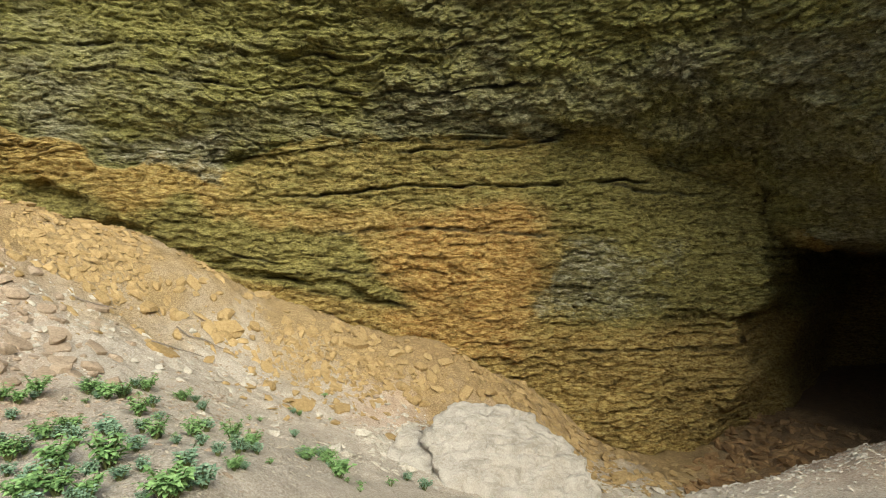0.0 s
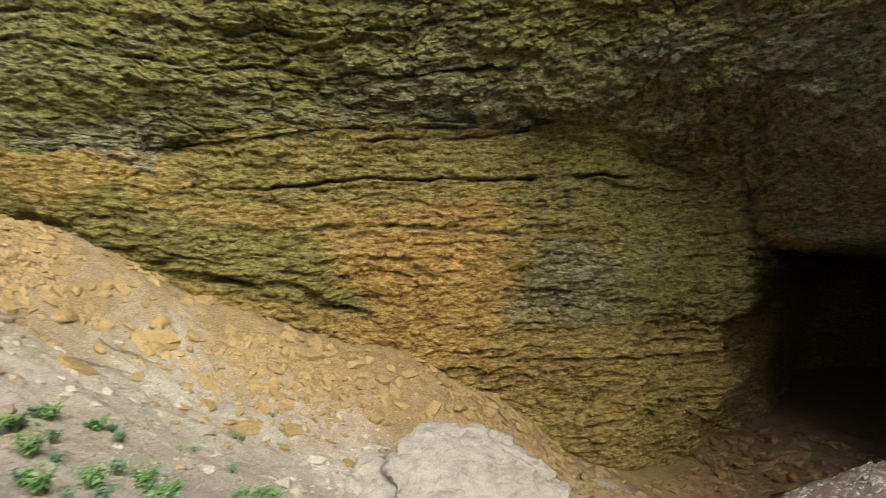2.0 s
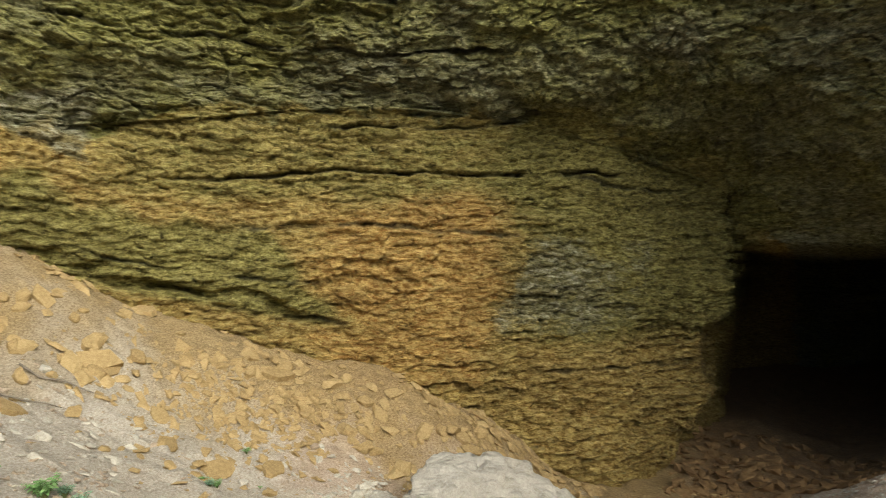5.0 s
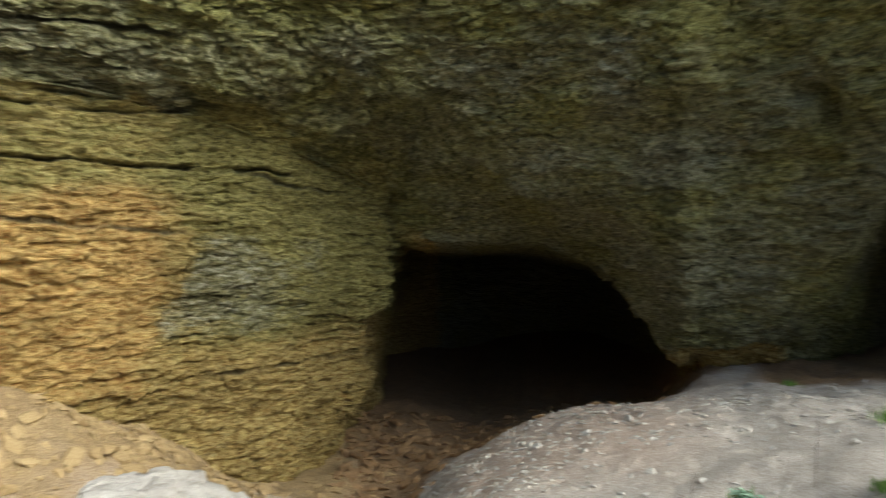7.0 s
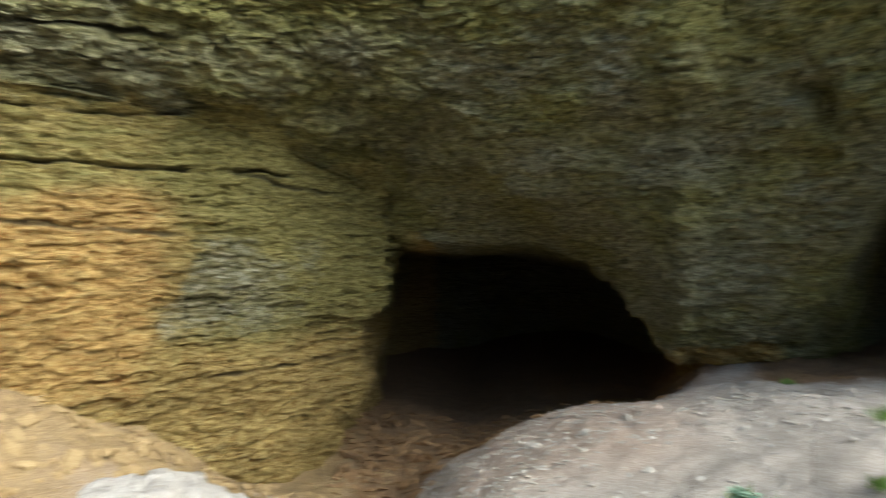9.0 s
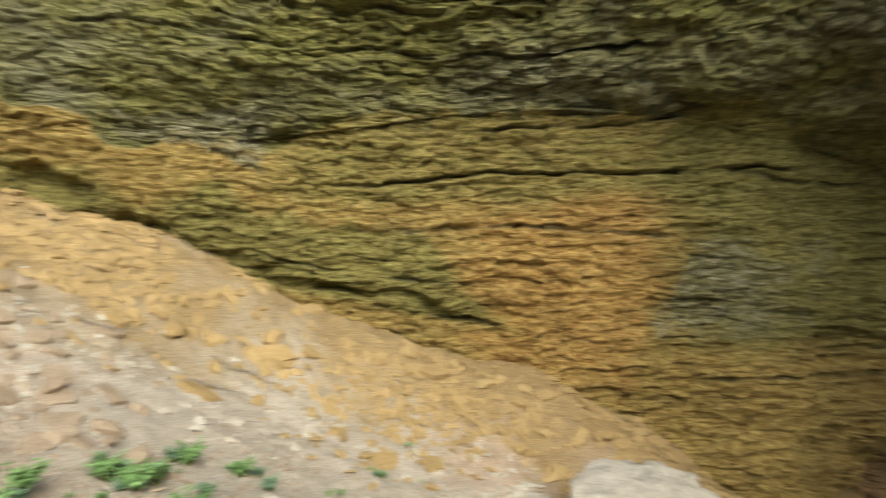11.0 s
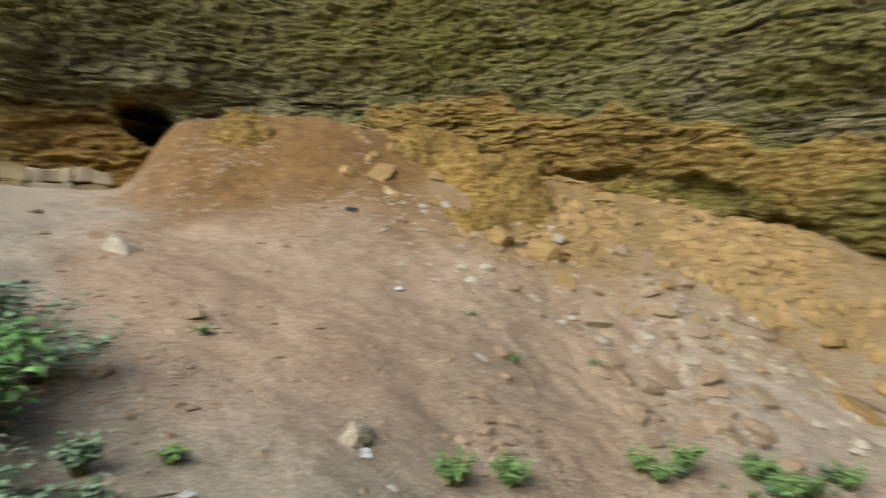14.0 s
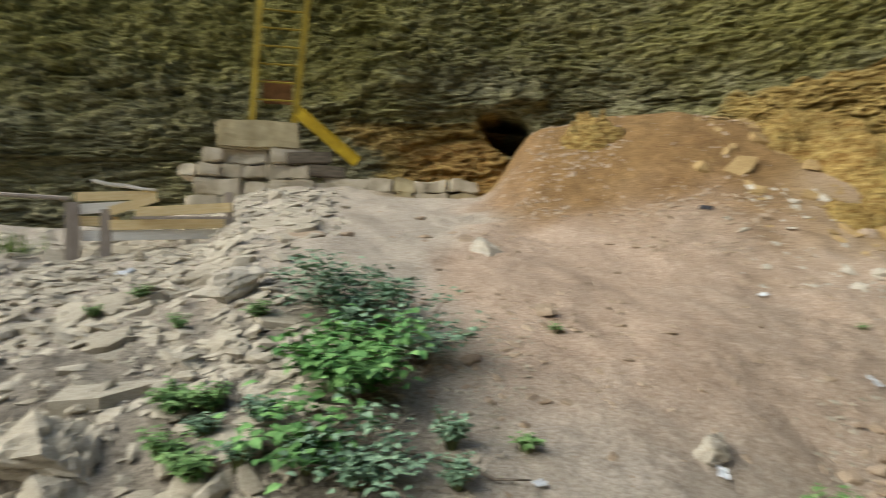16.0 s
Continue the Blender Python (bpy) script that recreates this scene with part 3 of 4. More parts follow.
def build_sky_blocker():
    """An unseen dark slope, added behind the walk to block low sky light."""
    m = Nodes("distant_woodland", 1.0)
    leaf = m.noise(1.2, 6, 0.7)
    mat = m.done(m.ramp(leaf, (0.3, (0.015, 0.025, 0.008)), (0.7, (0.07, 0.10, 0.03))))
    az = np.linspace(96, 200, 90)
    v = np.linspace(0, 1, 40)
    A, V = np.meshgrid(az, v, indexing="ij")
    n = fractal(A * 0.15, V * 7, 0 * A, 4, 120)
    R = 21 + 9 * V + 1.6 * n
    Z = -1 + (14 + 2 * np.sin(A * 0.11)) * V * smooth(200, 170, A) + 0.8 * n
    P = np.stack([MX + R * np.sin(np.radians(A)), MY + R * np.cos(np.radians(A)), Z], -1)
    sheet("backdrop", P, mat, {}, "unseen dark green slope added to block low sky light")


build_ground()
build_cliff()
build_sky_blocker()


# ---------------------------------------------------------------- materials of the loose things
def stone_material(name, dark, light, rough=0.92):
    m = Nodes(name, rough)
    grain, fine = m.noise(7, 7, 0.7), m.noise(60, 5, 0.7)
    col = m.ramp(grain, (0.3, dark), (0.7, light))
    col = m.mix(0.7, col, m.ramp(fine, (0.3, (0.2, 0.2, 0.2)), (0.7, (0.8, 0.8, 0.8))), "SOFT_LIGHT")
    shade = m.math("ADD", m.math("MULTIPLY", m.random(), 0.5), m.math("MULTIPLY", m.island(), 0.5))
    col = m.mix(0.4, col, m.ramp(shade, (0.1, (0.25, 0.24, 0.22)), (0.9, (0.75, 0.74, 0.72))), "SOFT_LIGHT")
    m.bump(m.math("ADD", grain, m.math("MULTIPLY", fine, 0.4)), 0.6, 0.015)
    return m.done(col)


OCHRE_STONE = stone_material("ochre_stone", (0.25, 0.170, 0.072), (0.44, 0.315, 0.155))
PALE_STONE = stone_material("pale_stone", (0.30, 0.265, 0.21), (0.58, 0.535, 0.46))
CLAY_STONE = stone_material("clay_stained_stone", (0.24, 0.175, 0.12), (0.44, 0.35, 0.26))
RUST_STONE = stone_material("rust_stained_stone", (0.15, 0.085, 0.038), (0.30, 0.185, 0.085))
GREY_STONE = stone_material("grey_stone", (0.28, 0.25, 0.195), (0.50, 0.45, 0.365))


def boulder_material():
    m = Nodes("pale_boulder_rock", 0.9)
    grain, fine = m.noise(4, 8, 0.72, m.stretched(1, 1.8, 1)), m.noise(50, 6, 0.7)
    col = m.ramp(grain, (0.3, (0.34, 0.30, 0.25)), (0.5, (0.50, 0.455, 0.39)), (0.7, (0.62, 0.575, 0.50)))
    col = m.mix(m.grey(m.noise(1.7, 4, 0.6), 0.5, 0.75, 0.0, 0.3), col, (0.48, 0.39, 0.26))
    col = m.mix(0.6, col, m.ramp(fine, (0.3, (0.2, 0.2, 0.2)), (0.7, (0.8, 0.8, 0.8))), "SOFT_LIGHT")
    cleft = m.noise(2.2, 8, 0.7, m.stretched(1.0, 3.2, 1.6))
    col = m.mix(m.grey(cleft, 0.38, 0.44, 0.45, 0.0), col, (0.26, 0.22, 0.17))
    m.bump(m.math("ADD", m.math("ADD", grain, m.math("MULTIPLY", cleft, 1.6)), m.math("MULTIPLY", fine, 0.4)), 0.9, 0.06)
    return m.done(col)


def leaf_material(name, dark, light):
    m = Nodes(name, 0.7)
    var = m.math("ADD", m.math("MULTIPLY", m.island(), 0.7), m.math("MULTIPLY", m.noise(9, 3), 0.3))
    col = m.ramp(var, (0.1, dark), (0.9, light))
    m.bsdf.inputs["Transmission Weight"].default_value = 0.0
    return m.done(col)


NETTLE = leaf_material("nettle_leaf", (0.09, 0.18, 0.05), (0.30, 0.47, 0.18))
SHRUB = leaf_material("bramble_leaf", (0.07, 0.18, 0.05), (0.25, 0.46, 0.15))
GREYLEAF = leaf_material("dusty_leaf", (0.10, 0.18, 0.11), (0.30, 0.43, 0.28))
GRASS = leaf_material("grass_blade", (0.06, 0.12, 0.02), (0.22, 0.33, 0.06))


def plain_material(name, colour, second, scale=8.0, rough=0.7, stretch=(1, 1, 1), metal=0.0, bump=0.3):
    m = Nodes(name, rough)
    n = m.noise(scale, 6, 0.65, m.stretched(*stretch))
    m.bsdf.inputs["Metallic"].default_value = metal
    m.bump(n, bump, 0.01)
    return m.done(m.ramp(n, (0.3, colour), (0.72, second)))


STEM = plain_material("plant_stem", (0.07, 0.09, 0.03), (0.16, 0.17, 0.06), 20)
TWIG = plain_material("dead_wood", (0.12, 0.095, 0.07), (0.30, 0.25, 0.20), 15, 0.9)
LADDER_PAINT = plain_material("faded_yellow_paint", (0.20, 0.145, 0.02), (0.42, 0.315, 0.04), 6, 0.6)
YELLOW = plain_material("worn_yellow_paint", (0.34, 0.235, 0.015), (0.60, 0.43, 0.03), 6, 0.5)
FRESH_WOOD = plain_material("fresh_sawn_board", (0.66, 0.50, 0.24), (0.82, 0.69, 0.42), 5, 0.7, (1, 1, 9))
PALE_WOOD = plain_material("bleached_board", (0.70, 0.67, 0.60), (0.86, 0.84, 0.79), 5, 0.8, (1, 1, 9))
GREY_WOOD = plain_material("weathered_post", (0.24, 0.20, 0.17), (0.42, 0.37, 0.32), 6, 0.9, (5, 5, 1))
SLEEPER = plain_material("dark_timber", (0.09, 0.075, 0.055), (0.19, 0.16, 0.12), 7, 0.9, (1, 5, 5))
RUSTY = plain_material("rusty_steel", (0.10, 0.045, 0.015), (0.22, 0.11, 0.035), 9, 0.8)
CONCRETE = plain_material("old_concrete", (0.30, 0.25, 0.14), (0.50, 0.43, 0.27), 6, 0.95)
PLASTER = plain_material("pale_block", (0.34, 0.29, 0.20), (0.58, 0.52, 0.41), 5, 0.95, bump=0.8)
PAPER = plain_material("white_litter", (0.50, 0.52, 0.55), (0.68, 0.70, 0.73), 9, 0.6)
DARK_BIT = plain_material("dark_litter", (0.02, 0.02, 0.025), (0.06, 0.06, 0.07), 9, 0.6)


# ---------------------------------------------------------------- helpers for things
rng = random.Random(7)


def part(name, bm, material, parent=None, label="", flat=True):
    """Link a bmesh as one mesh object, as a part of parent or by itself."""
    me = bpy.data.meshes.new(name)
    for f in bm.faces:
        f.smooth = not flat
    bm.to_mesh(me)
    bm.free()
    me.materials.append(material)
    ob = new(name, me)
    if parent:
        ob.parent = parent
    if label:
        tagged(ob, label)
    return ob


def empty(name, m, label, category, group=""):
    ob = new(name)
    ob.empty_display_size = 0.1
    ob.matrix_world = m
    return tagged(ob, label, category, group)


def hull(points):
    bm = bmesh.new()
    for p in points:
        bm.verts.new(p)
    out = bmesh.ops.convex_hull(bm, input=bm.verts)
    junk = [g for g in out["geom_interior"] if isinstance(g, bmesh.types.BMVert)]
    bmesh.ops.delete(bm, geom=junk, context="VERTS")
    loose = [v for v in bm.verts if not v.link_faces]
    bmesh.ops.delete(bm, geom=loose, context="VERTS")
    bmesh.ops.recalc_face_normals(bm, faces=bm.faces)
    return bm


def stone_points(r, flat=0.5, n=16):
    """Corners of an angular broken stone about 1 across, resting on z = 0."""
    pts = []
    for _ in range(n):
        v = Vector((r.gauss(0, 1), r.gauss(0, 1), r.gauss(0, 1))).normalized() * r.uniform(0.4, 0.54)
        pts.append(Vector((v.x * 1.15, v.y * 0.85, v.z * flat * r.choice((1, 1, 0.8)))))
    low = min(p.z for p in pts)
    return [p - Vector((0, 0, low * 0.75)) for p in pts]


def slab_points(r, thick=0.2):
    """Corners of a flat broken plate about 1 across."""
    n = r.randint(5, 8)
    pts = []
    for i in range(n):
        a = 2 * math.pi * (i + r.uniform(-0.3, 0.3)) / n
        d = r.uniform(0.38, 0.56)
        for z in (0, thick * r.uniform(0.75, 1.1)):
            k = d * r.uniform(0.9, 1.02)
            pts.append(Vector((math.cos(a) * k * 1.2, math.sin(a) * k * 0.85, z)))
    return pts


def rough_rock(points, cuts=3, amount=0.05, seed=0, layers=0.0):
    """A larger rock: a hull cut finer and roughened."""
    bm = hull(points)
    bmesh.ops.triangulate(bm, faces=bm.faces)
    for _ in range(cuts):
        bmesh.ops.subdivide_edges(bm, edges=[e for e in bm.edges if e.calc_length() > 0.06], cuts=1, use_grid_fill=True)
    bmesh.ops.triangulate(bm, faces=bm.faces)
    bm.normal_update()
    shift = {}
    for v in bm.verts:
        c = v.co * 2.2 + Vector((seed * 7.3, seed * 3.1, 0))
        d = noise.fractal(c, 0.7, 2.1, 6) * amount + noise.cell(Vector((c.x * 1.5, c.y * 1.5, c.z * 6)) + Vector(noise.noise_vector(c)) * 0.6) * layers
        rift = noise.noise(c * 1.1 + Vector((3, 1, seed)))
        d -= max(0.0, 1 - abs(rift) / 0.06) * amount * 0.9
        shift[v] = v.normal * d
    for v, d in shift.items():
        v.co += d
    return bm


def box(sx, sy, sz, bevel=0.008, warp=0.0, seed=0):
    """A block standing on z = 0, centred in plan, with worn edges."""
    bm = bmesh.new()
    bmesh.ops.create_cube(bm, size=1)
    for v in bm.verts:
        v.co = Vector((v.co.x * sx, v.co.y * sy, (v.co.z + 0.5) * sz))
    if bevel:
        bmesh.ops.bevel(bm, geom=bm.edges, offset=bevel, segments=2, affect="EDGES")
    if warp:
        bmesh.ops.subdivide_edges(bm, edges=bm.edges, cuts=3, use_grid_fill=True)
        for v in bm.verts:
            v.co += Vector(noise.noise_vector(v.co * 4 + Vector((seed, 0, 0)))) * warp
    return bm


def tube(points, radii, sides=6):
    """A tapering round bar along points."""
    bm = bmesh.new()
    rings = []
    for i, p in enumerate(points):
        p = Vector(p)
        d = (Vector(points[min(i + 1, len(points) - 1)]) - Vector(points[max(i - 1, 0)])).normalized()
        side = d.cross(Vector((0.3, 0.1, 1))).normalized()
        up = side.cross(d)
        rings.append([bm.verts.new(p + (side * math.cos(2 * math.pi * k / sides) + up * math.sin(2 * math.pi * k / sides)) * radii[i]) for k in range(sides)])
    for a, b in zip(rings, rings[1:]):
        for k in range(sides):
            bm.faces.new((a[k], a[(k + 1) % sides], b[(k + 1) % sides], b[k]))
    bm.faces.new(rings[0][::-1])
    bm.faces.new(rings[-1])
    return bm


def add_leaf(bm, base, along, up, length, width):
    """One pointed leaf folded along its midrib."""
    along, up = along.normalized(), up.normalized()
    side = along.cross(up).normalized()
    up = side.cross(along)
    mid1, mid2 = base + along * length * 0.35 + up * length * 0.03, base + along * length * 0.7 - up * length * 0.02
    tip = base + along * length - up * length * 0.16
    l1, r1 = mid1 + side * width * 0.5 + up * width * 0.14, mid1 - side * width * 0.5 + up * width * 0.14
    l2, r2 = mid2 + side * width * 0.36 + up * width * 0.08, mid2 - side * width * 0.36 + up * width * 0.08
    b, m1, m2, t, a1, a2, c1, c2 = (bm.verts.new(p) for p in (base, mid1, mid2, tip, l1, l2, r1, r2))
    for f in ((b, a1, m1), (b, m1, c1), (m1, a1, a2, m2), (m1, m2, c2, c1), (m2, a2, t), (m2, t, c2)):
        bm.faces.new(f)


def tilt_to_ground(az, r, spin=0.0, sink=0.0):
    """A pose that lies on the slope."""
    p = on_ground(az, r, -sink)
    e = 0.12
    gx = float((ground_z(p.x + e, p.y) - ground_z(p.x - e, p.y))[0]) / (2 * e)
    gy = float((ground_z(p.x, p.y + e) - ground_z(p.x, p.y - e))[0]) / (2 * e)
    n = Vector((-gx, -gy, 1)).normalized()
    q = Vector((0, 0, 1)).rotation_difference(n)
    return Matrix.Translation(p) @ q.to_matrix().to_4x4() @ pose(0, 0, 0, 0, 0, spin)


# ---------------------------------------------------------------- the pale boulder by the cliff foot
BOULDER = boulder_material()


def build_boulder():
    top = empty("boulder", pose(0.62, 8.45, -1.35), "large pale cracked limestone boulder half buried in the scree", "boulder")
    r = random.Random(3)
    pts = []
    for i in range(34):
        a = 2 * math.pi * i / 34
        x, y = 1.12 * math.cos(a) + r.uniform(-0.07, 0.07) + 0.28, 0.72 * math.sin(a) + r.uniform(-0.07, 0.07)
        z = 0.72 * y - 0.30 * x + r.uniform(-0.05, 0.06)
        pts += [Vector((x, y, z + 0.10)), Vector((x * 0.96, y + 0.25, z - 0.55))]
        pts.append(Vector((x * 0.5 + 0.1, y * 0.5, z * 0.55 + 0.2 + r.uniform(0, 0.05))))
    part("main_block", rough_rock(pts, 5, 0.045, 1, 0.05), BOULDER, top, "pale cracked main block", False)
    pts = []
    for i in range(18):
        a = 2 * math.pi * i / 18
        x, y = -1.02 + 0.30 * math.cos(a) + r.uniform(-0.04, 0.04), -0.12 + 0.5 * math.sin(a)
        z = 0.62 * (y + 0.1) + 0.06 * x
        pts += [Vector((x, y, z + 0.22)), Vector((x * 0.98, y + 0.2, z - 0.45))]
    part("split_block", rough_rock(pts, 5, 0.05, 2, 0.02), BOULDER, top, "narrow block split off along a crack", False)


build_boulder()


# ---------------------------------------------------------------- ladder, beam and masonry at the far end of the bay
def facing(az, r, z, turn=0.0):
    """A pose at a bearing whose x axis runs sideways and whose -y axis faces the middle of the bay."""
    return pose(MX + r * math.sin(radians(az)), MY + r * math.cos(radians(az)), z, 0, 0, -az + turn)


def build_ladder():
    base = facing(-98.7, 9.35, 3.38)
    top = empty("ladder", base, "tall worn yellow steel ladder standing on a concrete block", "ladder")
    for sx, foot in ((-0.29, 0.08), (0.29, 0.0)):
        bm = tube([(sx - 0.02, 0, -foot), (sx + 0.13 + 0.08 * (sx > 0), -0.25, 2.2), (sx + 0.30 + 0.18 * (sx > 0), -0.5, 4.6)], [0.062, 0.06, 0.06], 4)
        part("rail", bm, LADDER_PAINT, top)
    for k in range(17):
        h = 0.32 + 0.25 * k
        s = h / 2.2
        bm = tube([(-0.27 + 0.14 * s, -0.11 * s, h), (0.29 + 0.21 * s, -0.11 * s, h)], [0.014, 0.014], 6)
        part("rung", bm, LADDER_PAINT, top)
    plate = part("kick_plate", box(0.40, 0.012, 0.34, 0.003), RUSTY, top, "rusty brown plate between the rails")
    plate.matrix_local = pose(0.04, 0.05, 0.28)


def build_beam():
    top = empty("yellow_beam", facing(-94.6, 9.3, 2.78), "yellow painted steel channel leaning against masonry", "beam")
    web = part("web", box(1.12, 0.02, 0.17, 0.004), YELLOW, top)
    web.matrix_local = pose(0, 0, 0.36, 0, 40, 0)
    for z in (0.0, 0.155):
        fl = part("flange", box(1.12, 0.07, 0.016, 0.003), YELLOW, top)
        fl.matrix_local = pose(0, 0, 0.36, 0, 40, 0) @ pose(0, -0.045, z)


def build_masonry():
    r = random.Random(11)
    top = empty("ladder_footing", facing(-100.0, 9.35, 2.96), "old yellowish concrete footing under the ladder", "footing")
    part("footing_block", box(1.08, 0.6, 0.40, 0.03, 0.03, 1), CONCRETE, top)
    wall = empty("ruined_stone_wall", facing(-99.2, 9.15, 2.1), "low ruined wall of pale crumbling stone blocks", "wall")
    for row, (z, x0, x1) in enumerate(((0.0, -1.05, 1.0), (0.23, -0.95, 0.75), (0.46, -1.15, 0.35), (0.66, -0.85, 0.15))):
        x = x0
        while x < x1:
            w = r.uniform(0.22, 0.62)
            b = part("stone_block", box(w - 0.015, 0.42, 0.2 + r.uniform(-0.02, 0.02), 0.02, 0.05, r.uniform(0, 99)), PLASTER, wall)
            b.matrix_local = pose(x + w / 2, r.uniform(-0.06, 0.06) + row * 0.05, z, 0, r.uniform(-2, 2), r.uniform(-4, 4))
            x += w
    for dx, dz, w in ((0.55, 0.70, 0.62), (0.78, 0.52, 0.5)):
        p = Matrix(wall.matrix_world) @ pose(dx, -0.06, dz - 0.02, 0, r.uniform(-4, 4), 0)
        s = part("timber_baulk", box(w, 0.2, 0.16, 0.015, 0.01, dx), SLEEPER)
        s.matrix_world = p
        tagged(s, "dark weathered timber baulk lying on the ruined wall", "timber", "timber baulks")
    low = empty("rubble_wall", facing(-88.5, 9.25, 2.2), "low line of earth-stained rubble blocks under the ledge", "wall")
    x = -0.95
    while x < 0.85:
        w = r.uniform(0.3, 0.6)
        for z in (0.0, 0.2):
            b = part("stone_block", box(w - 0.015, 0.35, 0.19, 0.02, 0.05, r.uniform(0, 99)), CONCRETE if r.random() < 0.5 else PLASTER, low)
            b.matrix_local = pose(x + w / 2, r.uniform(-0.05, 0.05), z, 0, r.uniform(-3, 3), r.uniform(-5, 5))
        x += w


def build_fence():
    d = 7.75
    base = facing(-108.3, d, 1.6)
    top = empty("board_fence", base, "low makeshift fence of fresh and bleached boards on posts", "fence")
    inv = base.inverted()

    def post(az, h, w, dz):
        p = on_ground(az, d, -0.15)
        b = part("post", box(w, w * 0.8, h + 0.15, 0.01, 0.006, az), GREY_WOOD, top)
        b.matrix_local = inv @ facing(az, d, p.z, rng.uniform(-4, 4))
        return p.z + 0.15

    post(-114.0, 0.62, 0.14, 0)
    post(-111.7, 0.50, 0.11, 0)
    post(-105.6, 0.30, 0.07, 0)
    post(-102.4, 0.36, 0.09, 0)

    def board(a, b, z0, z1, h, mat, out=0.06, label=""):
        mid = (a + b) / 2
        w = 2 * d * math.tan(radians(abs(b - a) / 2))
        o = part("board", box(w, 0.025, h, 0.004, 0.006, z0), mat, top, label)
        o.matrix_local = inv @ facing(mid, d - out, (z0 + z1) / 2 - h / 2) @ pose(0, 0, h / 2, 0, -math.degrees(math.atan2(z1 - z0, w)), 0) @ pose(0, 0, -h / 2)

    board(-113.8, -108.0, 2.14, 2.20, 0.10, FRESH_WOOD, 0.0)
    board(-113.6, -109.6, 2.01, 2.07, 0.11, PALE_WOOD, 0.03, "bleached white board")
    board(-111.5, -107.9, 1.99, 2.17, 0.10, FRESH_WOOD, 0.08)
    board(-109.6, -102.2, 1.99, 2.07, 0.11, FRESH_WOOD, 0.11)
    board(-109.8, -102.2, 1.93, 1.95, 0.03, GREY_WOOD, 0.15, "thin grey batten")
    board(-111.4, -102.8, 1.85, 1.89, 0.11, FRESH_WOOD, 0.06)
    board(-113.4, -103.4, 1.73, 1.77, 0.11, PALE_WOOD, 0.03, "bleached white board")
    board(-113.6, -110.8, 1.89, 1.89, 0.11, FRESH_WOOD, 0.0)
    sheet_ob = part("cover_sheet", box(0.62, 0.16, 0.03, 0.006, 0.03, 5), PALE_WOOD, top, "crumpled pale sheet on the top edge")
    sheet_ob.matrix_local = inv @ facing(-110.4, d + 0.05, 2.27) @ pose(0, 0, 0, 0, 6, 0)
    rail = part("side_rail", tube([(0, 0, 0), (-1.6, 0.1, 0.06)], [0.025, 0.02], 7), GREY_WOOD, top, "grey pole nailed to the end post")
    rail.matrix_local = inv @ facing(-114.2, d, 2.12)


build_ladder()
build_beam()
build_masonry()
build_fence()


# ---------------------------------------------------------------- plants
# bearing, distance and size of each plant
PLANTS_A = [(-27.5, 4.81, 1.1), (-23.8, 4.79, 1.1), (-21.3, 4.12, 1.1), (-17.1, 5.29, 1), (-4.9, 6.68, 0.5), (-32.4, 3.15, 1), (-29.3, 3.24, 1), (-17.4, 3.02, 1), (-12.1, 3.18, 1), (-7.3, 3.36, 1), (-3.5, 3.14, 1), (-36.6, 2.83, 1.1), (-30.9, 2.4, 1.3), (-22.6, 2.17, 1.5), (-30.4, 1.85, 1.2), (-35.8, 1.86, 1.2), (-9.1, 1.62, 1.4), (-1.3, 2.25, 0.7), (1.5, 4.02, 1), (3, 4.43, 1), (8.8, 3.41, 1.1), (-24.3, 1.68, 1), (-25.3, 4.58, 1.1), (-21.2, 5.23, 1.1), (-7.5, 1.64, 1.2)]
PLANTS_A2 = [(-106.6, 3.27, 1.1), (-104, 3.21, 1), (-107.5, 2.91, 1.1), (-105.3, 2.76, 1.1), (-99.9, 4.09, 0.9), (-106.4, 4.35, 0.7), (-109, 5.26, 0.9), (-112.6, 5.18, 0.7), (-52.4, 3.39, 1.1), (-47.6, 3.52, 1.1), (-36.5, 4.34, 0.9), (-34.8, 4.27, 0.9), (-32.8, 4.49, 1.2)]
PLANTS_B = [(-35.7, 3.78, 0.8), (-33.2, 4.4, 0.7), (-24.1, 3.06, 1.3), (-12.4, 3.97, 1), (-18.9, 2.47, 1), (-3.7, 1.85, 1.2), (-28.3, 2.72, 1), (-9.1, 2.14, 1.2), (-33.8, 2.14, 1.2), (10.9, 5.37, 0.9), (13.9, 5.13, 1), (-2.9, 4.96, 0.7), (-23, 2.85, 1), (-3.8, 2.73, 0.9), (-99.7, 2.96, 1.2), (-96.1, 2.68, 1.2), (-91.7, 2.59, 1.2), (-83.2, 2.9, 1.2), (-82.7, 2.64, 1), (-101.7, 2.72, 1), (-104.4, 3.01, 1), (67.6, 5.48, 1.4), (81.7, 5.78, 1.2), (77.9, 4.86, 1.2), (81, 4.85, 1.2), (83.9, 5.19, 1.6), (71.2, 5.04, 1)]
PLANTS_C = [(-8.7, 5.88, 1), (-9.7, 5.66, 0.8), (-2.7, 7.37, 0.9), (11.1, 4.59, 1.2), (-76.4, 3, 1.3), (-74, 4.32, 0.9), (-81.7, 4.13, 0.7), (-76.6, 2.98, 1.4), (-47.1, 5.02, 1), (-40.2, 5.6, 1.2), (-74.1, 4.33, 0.9), (-50.8, 5.5, 0.8)]
TUFTS = [(77.1, 7.92, 1.2), (80.2, 7.89, 1.4), (83.1, 9.55, 1.3), (78.7, 8.29, 1), (76.9, 5.72, 0.8), (70.8, 10.2, 0.8), (67.6, 5.58, 1), (-117.9, 7.86, 2)]
PLANTS_A += PLANTS_A2
